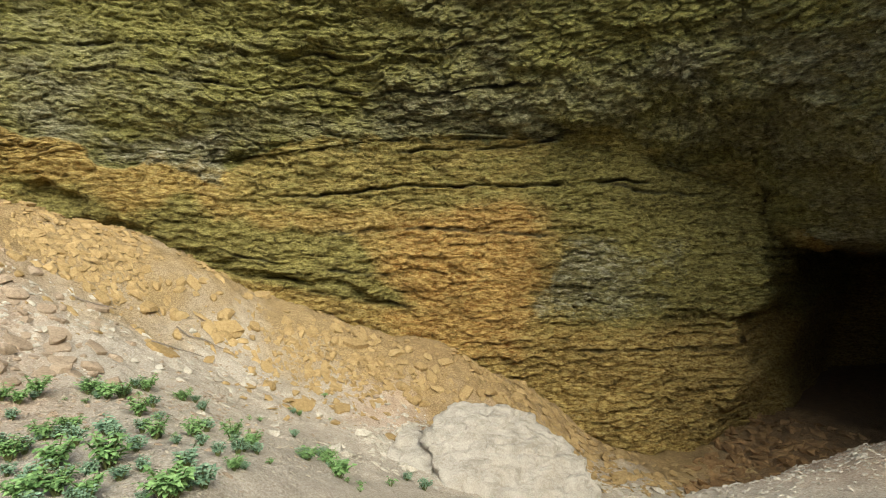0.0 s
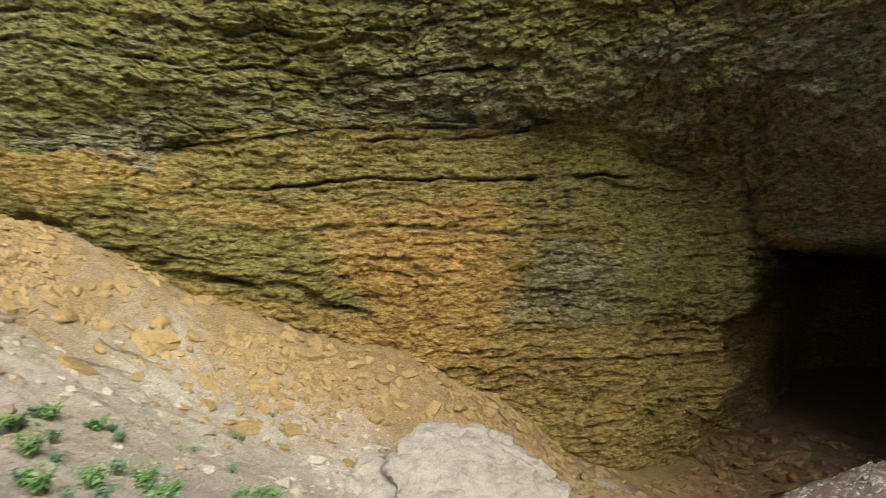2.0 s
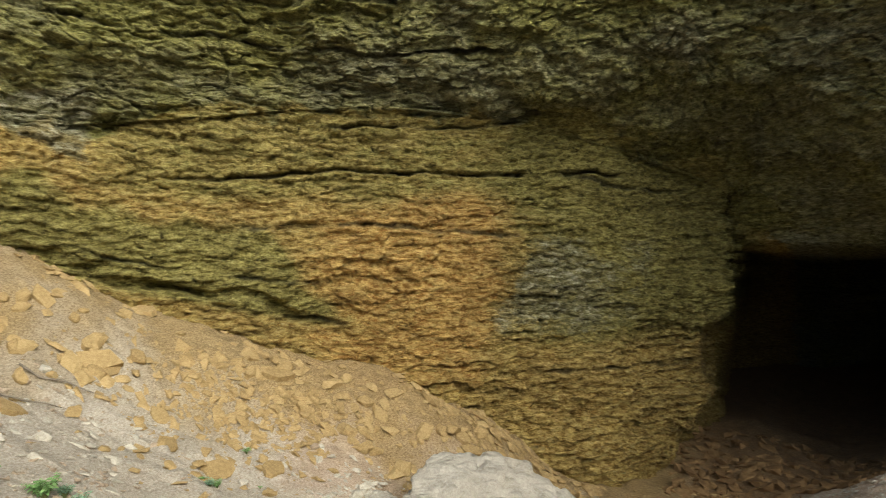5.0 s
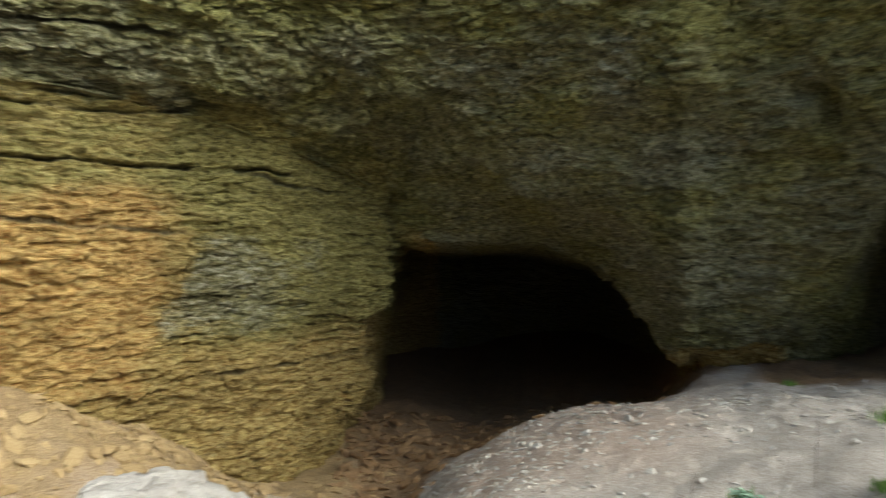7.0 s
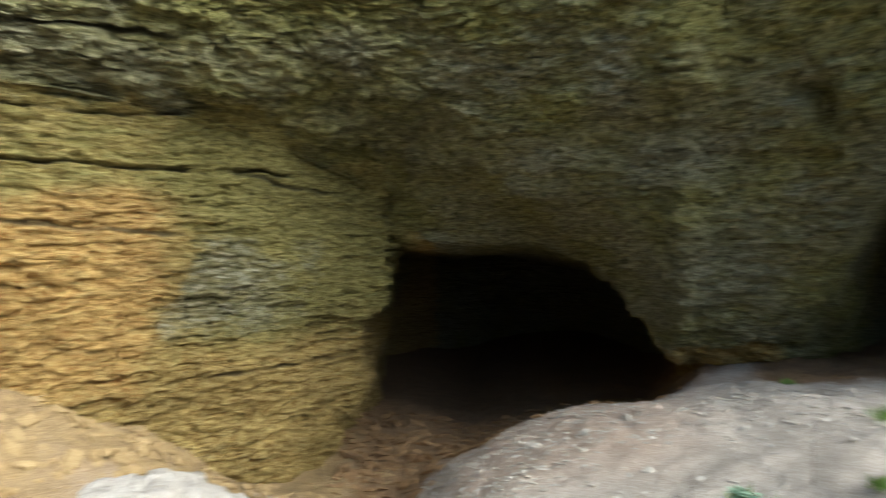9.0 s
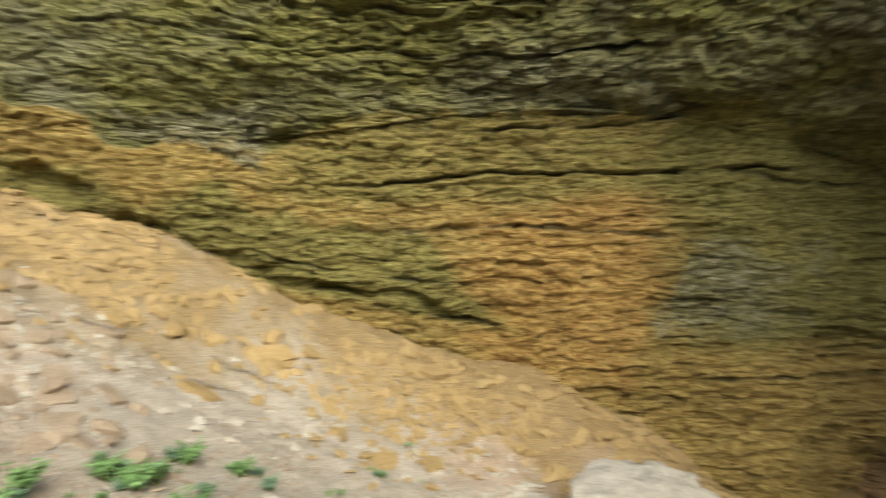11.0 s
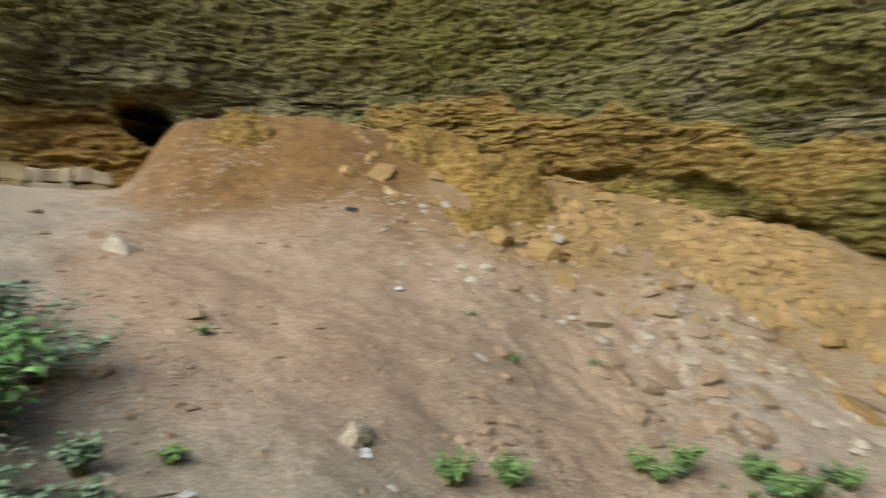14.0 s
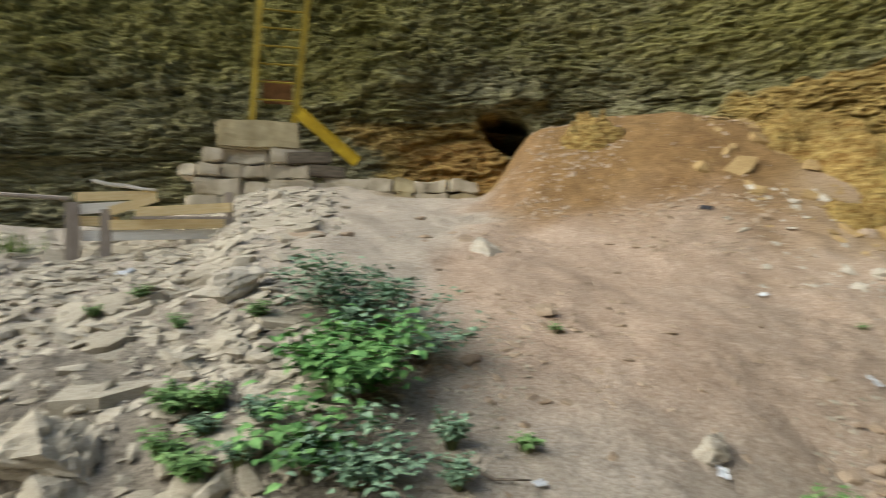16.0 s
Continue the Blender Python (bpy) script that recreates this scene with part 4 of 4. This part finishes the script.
def herb_meshes(seed, size, leaf, mat, leaves=46, stems=7):
    r = random.Random(seed)
    sb, lb = bmesh.new(), bmesh.new()
    for s in range(stems):
        a = 2 * math.pi * (s + r.uniform(-0.4, 0.4)) / stems
        lean = r.uniform(0.15, 0.75) * size
        h = size * r.uniform(0.55, 1.05)
        tip = Vector((math.cos(a) * lean, math.sin(a) * lean, h))
        t = tube([(0, 0, -0.03), tip * 0.55 + Vector((0, 0, 0.06 * size)), tip], [0.006, 0.004, 0.002], 4)
        tmp = bpy.data.meshes.new("stems")
        t.to_mesh(tmp)
        t.free()
        sb.from_mesh(tmp)
        bpy.data.meshes.remove(tmp)
        for k in range(leaves // stems):
            f = 0.3 + 0.7 * (k + 1) / (leaves // stems)
            p = tip * f + Vector((0, 0, 0.06 * size * math.sin(math.pi * f)))
            b = a + k * 1.9 + r.uniform(-0.5, 0.5)
            along = Vector((math.cos(b), math.sin(b), r.uniform(-0.25, 0.35)))
            add_leaf(lb, p, along, Vector((r.uniform(-0.3, 0.3), r.uniform(-0.3, 0.3), 1)), leaf * r.uniform(0.6, 1.15) * (1.15 - 0.35 * f), leaf * r.uniform(0.45, 0.62))
    return sb, lb


def plant_prototype(name, label, category, group, seed, size, leaf, mat, leaves=46, stems=7):
    top = empty(name, pose(0, 0, -50), label, category, group)
    sb, lb = herb_meshes(seed, size, leaf, mat, leaves, stems)
    tagged(part("stalk", sb, STEM, top), kind="stuff")
    tagged(part("foliage", lb, mat, top), kind="stuff")
    return top


HERBS = [plant_prototype("nettle_plant", "small bright green nettle growing in bare soil", "plant", "nettles on the slope", 20 + i, 0.16, 0.052, NETTLE, 190 + 10 * i, 14) for i in range(3)]
DUSTY = [plant_prototype("dusty_herb", "dull grey-green low herb on stony soil", "plant", "low herbs", 40 + i, 0.13, 0.045, GREYLEAF, 150, 14) for i in range(2)]
TINY = [plant_prototype("seedling", "tiny green seedling in bare earth", "plant", "seedlings", 60 + i, 0.07, 0.05, NETTLE, 18, 4) for i in range(2)]
used = set()


def plant(kinds, az, r, size=1.0):
    proto = kinds[rng.randrange(len(kinds))]
    m = Matrix.Translation(on_ground(az, r)) @ pose(0, 0, 0, rng.uniform(-6, 6), rng.uniform(-6, 6), rng.uniform(0, 360))
    if proto.name not in used:
        used.add(proto.name)
        proto.matrix_world = m @ Matrix.Scale(size, 4)
        return
    ob = copy_thing(proto, m)
    ob.scale = (size, size, size * rng.uniform(0.85, 1.15))


for az, r, k in PLANTS_A:
    plant(HERBS, az, r, k)
for az, r, k in PLANTS_B:
    plant(DUSTY, az, r, k)
near_herbs = random.Random(5)
for az, r, k in PLANTS_A[:25]:
    for _ in range(3):
        plant(DUSTY if near_herbs.random() < 0.6 else TINY, az + near_herbs.gauss(0, 9 / r), r + near_herbs.gauss(0, 0.16), near_herbs.uniform(0.5, 0.95))
for az, r, k in PLANTS_C:
    plant(TINY, az, r, k)


def build_shrub(az, r, branches, spread, height, leaf, seed, label, mat):
    """A sprawling shrub: branches from one foot, each with its own leaves."""
    rr = random.Random(seed)
    top = empty("bramble_shrub", Matrix.Translation(on_ground(az, r)), label, "shrub", "brambles on the slope")
    for k in range(branches):
        a = 2 * math.pi * (k + rr.uniform(-0.3, 0.3)) / branches
        out = spread * rr.uniform(0.45, 1.0)
        foot = on_ground(az, r)
        tip = Vector((math.cos(a) * out, math.sin(a) * out, 0))
        tip.z = float(ground_z(foot.x + tip.x, foot.y + tip.y)[0]) - foot.z + height * rr.uniform(0.25, 1.0)
        mid = tip * 0.5 + Vector((0, 0, height * 0.4))
        pts = [Vector((0, 0, -0.03)) * (1 - f) ** 2 + 2 * f * (1 - f) * mid + f * f * tip for f in (0, 0.25, 0.5, 0.75, 1)]
        branch = part("branch", tube(pts, [0.012, 0.01, 0.008, 0.006, 0.003], 5), TWIG, top)
        lb = bmesh.new()
        for _ in range(int(85 * out / 0.5)):
            f = rr.uniform(0.15, 1.0)
            i = min(int(f * 4), 3)
            p = pts[i].lerp(pts[i + 1], f * 4 - i) + Vector((rr.gauss(0, 0.06), rr.gauss(0, 0.06), abs(rr.gauss(0, 0.05))))
            b = rr.uniform(0, 2 * math.pi)
            add_leaf(lb, p, Vector((math.cos(b), math.sin(b), rr.uniform(-0.3, 0.2))), Vector((rr.uniform(-0.4, 0.4), rr.uniform(-0.4, 0.4), 1)), leaf * rr.uniform(0.6, 1.2), leaf * rr.uniform(0.5, 0.75))
        tagged(part("leaves", lb, mat, branch), kind="stuff")


build_shrub(-91.5, 3.25, 14, 0.42, 0.32, 0.09, 1, "bright green broad-leaved bramble sprawling down the slope", SHRUB)
build_shrub(-92.5, 4.15, 15, 0.48, 0.36, 0.07, 2, "dull green leafy bush on the upper slope", GREYLEAF)
build_shrub(-86.2, 3.75, 8, 0.36, 0.28, 0.06, 3, "low dark green bush beside a dead branch", GREYLEAF)
build_shrub(-91.0, 2.62, 9, 0.30, 0.20, 0.055, 4, "grey-green leafy bush low on the slope", GREYLEAF)
build_shrub(-96.5, 2.72, 7, 0.26, 0.2, 0.07, 5, "small leafy bush among gravel", SHRUB)
build_shrub(85.5, 5.6, 8, 0.42, 0.5, 0.06, 6, "straggling green bush at the edge of the path", SHRUB)


def grass_tuft(az, r, seed, size=1.0):
    rr = random.Random(seed)
    bm = bmesh.new()
    for _ in range(70):
        a, d = rr.uniform(0, 6.28), abs(rr.gauss(0, 0.09)) * size
        b = rr.uniform(0, 6.28)
        add_leaf(bm, Vector((math.cos(a) * d, math.sin(a) * d, 0)), Vector((math.cos(b) * 0.5, math.sin(b) * 0.5, 1)), Vector((math.cos(b), math.sin(b), 0.2)), rr.uniform(0.06, 0.16) * size, 0.012)
    ob = part("grass_tuft", bm, GRASS)
    ob.matrix_world = Matrix.Translation(on_ground(az, r))
    tagged(ob, "small tuft of yellow-green grass on gravel", "grass", "grass tufts", kind="stuff")


for i, (az, r, k) in enumerate(TUFTS):
    grass_tuft(az, r, 200 + i, k)


def dry_stem(az, r, h, seed):
    rr = random.Random(seed)
    top = empty("dry_weed", Matrix.Translation(on_ground(az, r)), "thin dry brown weed stalk on the path edge", "plant", "dry weeds")
    part("stalk", tube([(0, 0, -0.02), (0.03, 0.01, h * 0.5), (0.10, 0.02, h)], [0.005, 0.004, 0.002], 4), TWIG, top)
    for k in range(4):
        z = h * (0.45 + 0.13 * k)
        x = 0.03 + 0.07 * (z / h)
        part("side_twig", tube([(x, 0.01, z), (x + rr.uniform(-0.08, 0.1), rr.uniform(-0.06, 0.06), z + 0.09)], [0.003, 0.001], 4), TWIG, top)


dry_stem(72.6, 5.9, 0.55, 1)
dry_stem(63.5, 5.2, 0.35, 2)
dry_stem(79.5, 5.4, 0.4, 3)


def stick(az, r, length, spin, seed, thick=0.012):
    rr = random.Random(seed)
    pts = [Vector((length * (f - 0.5), rr.uniform(-0.04, 0.04) * length, 0.02 + rr.uniform(0, 0.03))) for f in (0, 0.25, 0.5, 0.75, 1)]
    ob = part("dead_branch", tube(pts, [thick, thick * 0.9, thick * 0.8, thick * 0.6, thick * 0.3], 6), TWIG, flat=False)
    ob.matrix_world = tilt_to_ground(az, r, spin)
    tagged(ob, "thin grey dead branch lying on the earth", "branch", "dead branches")


stick(-87.6, 4.0, 0.55, 95, 1, 0.018)
stick(-16.5, 7.6, 0.9, 10, 2)
stick(-19.0, 7.1, 0.8, 40, 3)
stick(-20.5, 4.2, 0.5, 30, 4)
stick(-82.5, 2.75, 0.6, 70, 5)
stick(-27.5, 7.5, 0.6, 20, 6)


# ---------------------------------------------------------------- litter
def litter(az, r, size, mat, label, seed):
    rr = random.Random(seed)
    bm = bmesh.new()
    bmesh.ops.create_grid(bm, x_segments=4, y_segments=3, size=0.5)
    for v in bm.verts:
        v.co = Vector((v.co.x * size, v.co.y * size * 0.6, abs(rr.gauss(0, 0.12)) * size + 0.01))
    out = bmesh.ops.solidify(bm, geom=bm.faces[:], thickness=0.004)
    ob = part("litter_scrap", bm, mat)
    ob.matrix_world = tilt_to_ground(az, r, rr.uniform(0, 360))
    tagged(ob, label, "litter", "litter scraps")


for i, (az, r, k) in enumerate(((-50.2, 4.8, 0.10), (-57.5, 5.9, 0.09), (-60.6, 3.3, 0.08), (-93.0, 3.45, 0.12), (-75.5, 2.75, 0.06), (-58.2, 3.1, 0.05), (-110.2, 6.6, 0.16))):
    litter(az, r, k, PAPER, "small scrap of white plastic litter on the ground", 300 + i)
litter(-61.7, 7.3, 0.13, DARK_BIT, "small dark scrap of litter on brown earth", 320)


# ---------------------------------------------------------------- stones
PROTO = {}


def stone_mesh(kind, mat):
    """One of a few shared stone meshes."""
    key = (kind, mat.name, rng.randrange(6))
    if key not in PROTO:
        r = random.Random(hash_name(key[0] + key[1]) + key[2])
        if kind == "block":
            bm = rough_rock(stone_points(r, 0.6, 14), 3, 0.04, key[2], 0.025)
        else:
            bm = hull(stone_points(r, 0.55, 22) if kind == "stone" else slab_points(r, 0.2))
        me = bpy.data.meshes.new(kind)
        bm.to_mesh(me)
        bm.free()
        me.materials.append(mat)
        PROTO[key] = me
    return PROTO[key]


def hash_name(s):
    return sum((i + 1) * ord(c) for i, c in enumerate(s))


def single_stone(kind, az, r, size, mat, label, group, spin=None, tip=0.0):
    ob = new("flat_stone" if kind == "slab" else "stone", stone_mesh(kind, mat))
    m = tilt_to_ground(az, r, rng.uniform(0, 360) if spin is None else spin, 0.10 * size) @ pose(0, 0, 0, tip + rng.uniform(-12, 12), rng.uniform(-12, 12), 0)
    ob.matrix_world = m @ Matrix.Diagonal((size, size, size, 1))
    tagged(ob, label, "stone", group)


def ground_arrays(az, r):
    x, y = MX + r * np.sin(np.radians(az)), MY + r * np.cos(np.radians(az))
    return x, y, ground_z(x, y)


def stone_cloud(name, count, pick, mat, label, seed, lo, hi, power=2.2, flat=0.5, reach=11.5, bare=0.12):
    """Many small stones in one mesh, spread where pick(az, r) says."""
    g = np.random.RandomState(seed)
    az, r = np.empty(0), np.empty(0)
    while len(az) < count:
        a = g.uniform(-120, 92, count * 4)
        d = np.sqrt(g.uniform(1.2 ** 2, reach ** 2, count * 4))
        drift = value_noise(d * np.sin(np.radians(a)) * 1.1, d * np.cos(np.radians(a)) * 1.1, 0 * a, seed + 300)
        keep = g.uniform(0, 1, count * 4) < pick(a, d) * (bare + (1 - bare) * smooth(-0.15, 0.45, drift))
        az, r = np.append(az, a[keep]), np.append(r, d[keep])
    az, r = az[:count], r[:count]
    x, y, z = ground_arrays(az, r)
    size = lo + (hi - lo) * g.uniform(0, 1, count) ** power
    gx = (plain_ground(*polar(x + 0.1, y)) - plain_ground(*polar(x - 0.1, y))) / 0.2
    gy = (plain_ground(*polar(x, y + 0.1)) - plain_ground(*polar(x, y - 0.1))) / 0.2
    shapes = []
    for k in range(8):
        bm = hull(stone_points(random.Random(seed * 10 + k), flat, 11))
        bmesh.ops.triangulate(bm, faces=bm.faces)
        bm.verts.index_update()
        shapes.append((np.array([v.co[:] for v in bm.verts]), np.array([[v.index for v in f.verts] for f in bm.faces])))
        bm.free()
    V, F, n = [], [], 0
    for i in range(count):
        v, f = shapes[i % 8]
        c, s = math.cos(i * 2.4), math.sin(i * 2.4)
        ta, tb = g.uniform(-0.35, 0.35, 2)
        p = v * size[i] * g.uniform(0.75, 1.25, 3)
        p = np.stack([p[:, 0] * c - p[:, 1] * s, p[:, 0] * s + p[:, 1] * c, p[:, 2] + ta * p[:, 0] + tb * p[:, 1]], 1)
        p[:, 2] += 0.85 * (gx[i] * p[:, 0] + gy[i] * p[:, 1])
        V.append(p + (x[i], y[i], z[i] - 0.12 * size[i]))
        F.append(f + n)
        n += len(v)
    me = bpy.data.meshes.new(name)
    me.from_pydata(np.concatenate(V).tolist(), [], np.concatenate(F).tolist())
    me.materials.append(mat)
    tagged(new(name, me), label, "stones", kind="stuff")


def wall_gap(az, r):
    return np.interp(az, CLIFF[:, 0], CLIFF[:, 1]) - r


def in_scree(az, r):
    return smooth(-66, -50, az) * smooth(40, 34, az) * smooth(3.4, 1.0, wall_gap(az, r)) * smooth(-0.1, 0.2, wall_gap(az, r))


def in_apron(az, r):
    return smooth(-64, -54, az) * smooth(36, 28, az) * smooth(4.6, 3.2, wall_gap(az, r)) * smooth(1.5, 2.7, wall_gap(az, r)) * (0.15 + 0.85 * smooth(-6, 8, az))


def in_rubble(az, r):
    return smooth(-52, -46, az) * smooth(-22, -30, az) * smooth(4.4, 5.6, r) * smooth(8.4, 7.4, r) * (0.25 + 0.75 * smooth(-40, -34, az))


def in_slope(az, r):
    return 0.25 * smooth(-96, -88, az) * smooth(6, -4, az) * smooth(1.5, 2.4, r) * smooth(8.2, 7.0, r) + 0.5 * smooth(-84, -72, az) * smooth(-52, -62, az) * smooth(6, 7.5, r) * smooth(10, 9, r)


def in_spoil(az, r):
    return smooth(-91, -99, az) * smooth(1.6, 2.6, r) * smooth(9.6, 8.4, r)


def in_litter(az, r):
    return smooth(-104, -98, az) * smooth(-74, -82, az) * smooth(1.8, 2.4, r) * smooth(4.8, 3.8, r) + smooth(-56, -52, az) * smooth(-40, -44, az) * smooth(3.2, 3.6, r) * smooth(4.8, 4.4, r) + 0.4 * smooth(-44, -38, az) * smooth(10, 3, az) * smooth(1.4, 1.8, r) * smooth(5.8, 4.6, r)


def in_gravel(az, r):
    return smooth(36, 42, az) * smooth(2.5, 4.5, r) * smooth(10.6, 9.6, r) * (0.12 + 0.7 * smooth(7.0, 7.8, r) + 0.6 * smooth(62, 50, az) + 0.5 * smooth(4.9, 4.2, r))


def in_cave(az, r):
    return smooth(32, 35, az) * smooth(64, 60, az) * smooth(8.6, 9.8, r - 1.4 * smooth(38, 44, az))


stone_cloud("scree_stones", 8500, in_scree, OCHRE_STONE, "ochre scree of small angular stones under the cliff", 1, 0.02, 0.22, 3.6, 0.45, bare=0.10)
stone_cloud("apron_stones", 3600, in_apron, PALE_STONE, "pale broken stones below the scree", 2, 0.02, 0.15, 3.0, 0.4)
stone_cloud("slope_pebbles", 5000, in_slope, CLAY_STONE, "scattered small pebbles on trodden earth", 3, 0.012, 0.085, 3.0)
stone_cloud("spoil_stones", 6000, in_spoil, GREY_STONE, "grey spoil heap of broken limestone pieces", 4, 0.02, 0.20, 3.0, 0.42, bare=0.3)
stone_cloud("path_gravel", 6500, in_gravel, PALE_STONE, "pale angular gravel on the mound", 5, 0.012, 0.10, 3.0, bare=0.5)
stone_cloud("cave_rubble", 1900, in_cave, RUST_STONE, "rusty rubble on the cave floor", 6, 0.04, 0.36, 3.0, 0.6, 15.0, 0.5)
stone_cloud("dark_gravel", 9000, in_litter, GREY_STONE, "fine grey gravel and crumbs round the bushes", 7, 0.008, 0.05, 3.0, bare=0.3)


def scatter_single(count, pick, kind, mat, lo, hi, label, group, seed, box_az, box_r):
    g = random.Random(seed)
    made = 0
    while made < count:
        az, r = g.uniform(*box_az), g.uniform(*box_r)
        if g.random() < float(pick(np.array([az]), np.array([r]))[0]):
            single_stone(kind, az, r, lo + (hi - lo) * g.random() ** 1.8, mat, label, group)
            made += 1


scatter_single(50, in_scree, "stone", OCHRE_STONE, 0.13, 0.34, "angular ochre stone lying on the scree", "ochre stones", 21, (-64, 36), (5.5, 10.5))
scatter_single(40, in_scree, "slab", OCHRE_STONE, 0.16, 0.42, "flat ochre stone plate lying on the scree", "ochre plates", 22, (-64, 36), (5.5, 10.5))
scatter_single(45, in_scree, "stone", OCHRE_STONE, 0.14, 0.36, "angular brown stone in the rubble below the wall", "rubble below the wall", 23, (-4, 26), (7.9, 10.2))
scatter_single(30, in_scree, "stone", OCHRE_STONE, 0.12, 0.30, "tan angular stone on the dusty slope", "stones on the dusty slope", 24, (-36, -6), (6.6, 8.6))
scatter_single(35, in_rubble, "stone", CLAY_STONE, 0.10, 0.30, "tan broken stone on the middle of the slope", "stones across the slope", 25, (-50, -22), (4.6, 8.0))
scatter_single(25, in_rubble, "slab", CLAY_STONE, 0.14, 0.34, "flat tan stone plate on the middle slope", "plates across the slope", 26, (-50, -22), (4.6, 8.0))
scatter_single(32, in_apron, "stone", PALE_STONE, 0.12, 0.30, "pale angular stone resting on the earth", "pale stones", 23, (-60, 34), (4.5, 9))
scatter_single(30, in_slope, "stone", CLAY_STONE, 0.07, 0.18, "small pale stone on the trodden slope", "slope stones", 24, (-95, 4), (2.0, 9))
scatter_single(60, in_spoil, "slab", GREY_STONE, 0.13, 0.38, "flat grey limestone slab on the spoil heap", "spoil slabs", 25, (-119, -93), (2.4, 8.6))
scatter_single(20, in_spoil, "stone", GREY_STONE, 0.14, 0.30, "broken grey limestone lump on the spoil heap", "spoil lumps", 26, (-119, -93), (2.4, 8.6))
scatter_single(25, in_gravel, "stone", PALE_STONE, 0.09, 0.18, "pale stone lying on the gravel path", "path stones", 27, (40, 90), (4, 9.5))


def rock_knoll(az, r, w, d, h, seed, material, label, zones):
    """Bedrock that breaks through the slope: a low dome of stepped plates."""
    n = 100
    u = np.linspace(-1, 1, n)
    U, V = np.meshgrid(u, u, indexing="ij")
    c, s_ = math.cos(radians(-az)), math.sin(radians(-az))
    cx, cy = MX + r * math.sin(radians(az)), MY + r * math.cos(radians(az))
    X, Y = cx + U * w * c - V * d * s_, cy + U * w * s_ + V * d * c
    base = plain_ground(*polar(X, Y))
    o = 0 * X + seed
    ragged = 0.35 * fractal(X * 1.8, Y * 1.8, o, 4, seed)
    body = smooth(0.0, 0.95, 1.0 - (U * U + V * V) + 0.8 * ragged)
    bed = base + h * body + 0.10 * fractal(X * 1.5, Y * 1.5, o, 3, seed + 4)
    a1, u1, e1 = plates(X * 1.6 + 0.5 * ragged, Y * 3.4, bed * 3.0, seed)
    a2, u2, e2 = plates(X * 4.5, Y * 8.0, bed * 8.0, seed + 9)
    Z = bed + body * (0.26 * (a1 - 0.5) * smooth(0, 0.06, e1) + 0.07 * (a2 - 0.5) * smooth(0, 0.1, e2) - 0.16 * (1 - smooth(0, 0.05, e1)))
    Z = Z + 0.03 * fractal(X * 6, Y * 6, o, 3, seed + 2) - 0.25 * (1 - body) ** 2
    ob = sheet("rock_outcrop", np.stack([X, Y, Z], -1), material, {k: np.full(U.shape, q) for k, q in zones.items()}, label)
    ob["kind"] = ""
    tagged(ob, label, "rock", "rock outcrops")


OCHRE_ZONE = {"joint": 0.0, "ochre": 0.9, "rust": 0.4, "green": 0.05, "pale": 0.0, "moss": 0.3}
for i, (az, r, w, d, h) in enumerate(((-50.5, 8.75, 1.15, 0.65, 0.42), (-46.8, 8.45, 0.65, 0.5, 0.34), (-54.5, 9.3, 0.7, 0.45, 0.40), (-50.5, 7.7, 0.45, 0.35, 0.22), (-71.0, 8.7, 0.5, 0.35, 0.16))):
    rock_knoll(az, r, w, d, h, 130 + 3 * i, ROCK, "cracked ochre bedrock breaking through the scree", OCHRE_ZONE)
for az, r, size, kind, mat, label in ((-44.8, 7.45, 0.5, "block", OCHRE_STONE, "large ochre block lying on the scree"), (-48.6, 7.4, 0.42, "block", OCHRE_STONE, "angular ochre block with a dark crack below"),
                                      (-43.0, 6.9, 0.4, "slab", OCHRE_STONE, "flat ochre slab on the slope"), (-40.5, 6.4, 0.36, "slab", CLAY_STONE, "flat clay-stained slab on the slope"),
                                      (-61.6, 3.42, 0.28, "block", PALE_STONE, "pale stone with a rusty underside in brown earth"), (-80.3, 5.9, 0.36, "block", PALE_STONE, "rough pale stone on the brown slope"),
                                      (-82.0, 6.2, 0.22, "slab", CLAY_STONE, "clay-stained flat stone on the bank"), (-117.0, 3.2, 0.6, "block", GREY_STONE, "broad pale limestone slab on the spoil heap"),
                                      (-101.5, 4.7, 0.5, "block", PALE_STONE, "flat-topped pale limestone block on the spoil heap"), (-96.0, 6.2, 0.34, "slab", CLAY_STONE, "angular clay-stained slab on the bank"),
                                      (-111.5, 3.6, 0.5, "slab", GREY_STONE, "pale limestone slab tilted on the spoil heap"), (-115.0, 2.9, 0.42, "block", GREY_STONE, "thick pale limestone slab among smaller pieces"),
                                      (-75.0, 4.6, 0.2, "block", CLAY_STONE, "clay-stained stone beside the path"), (-5.5, 4.9, 0.2, "block", PALE_STONE, "single pale stone on the earth slope"),
                                      (3.5, 5.2, 0.24, "block", PALE_STONE, "single pale stone above the boulder")):
    single_stone(kind, az, r, size, mat, label, "larger stones")
for k in range(16):
    single_stone("stone", -49.5 + rng.gauss(0, 2.6), 4.0 + rng.gauss(0, 0.3), rng.uniform(0.05, 0.13), CLAY_STONE, "brownish stone in a small heap", "heap stones")
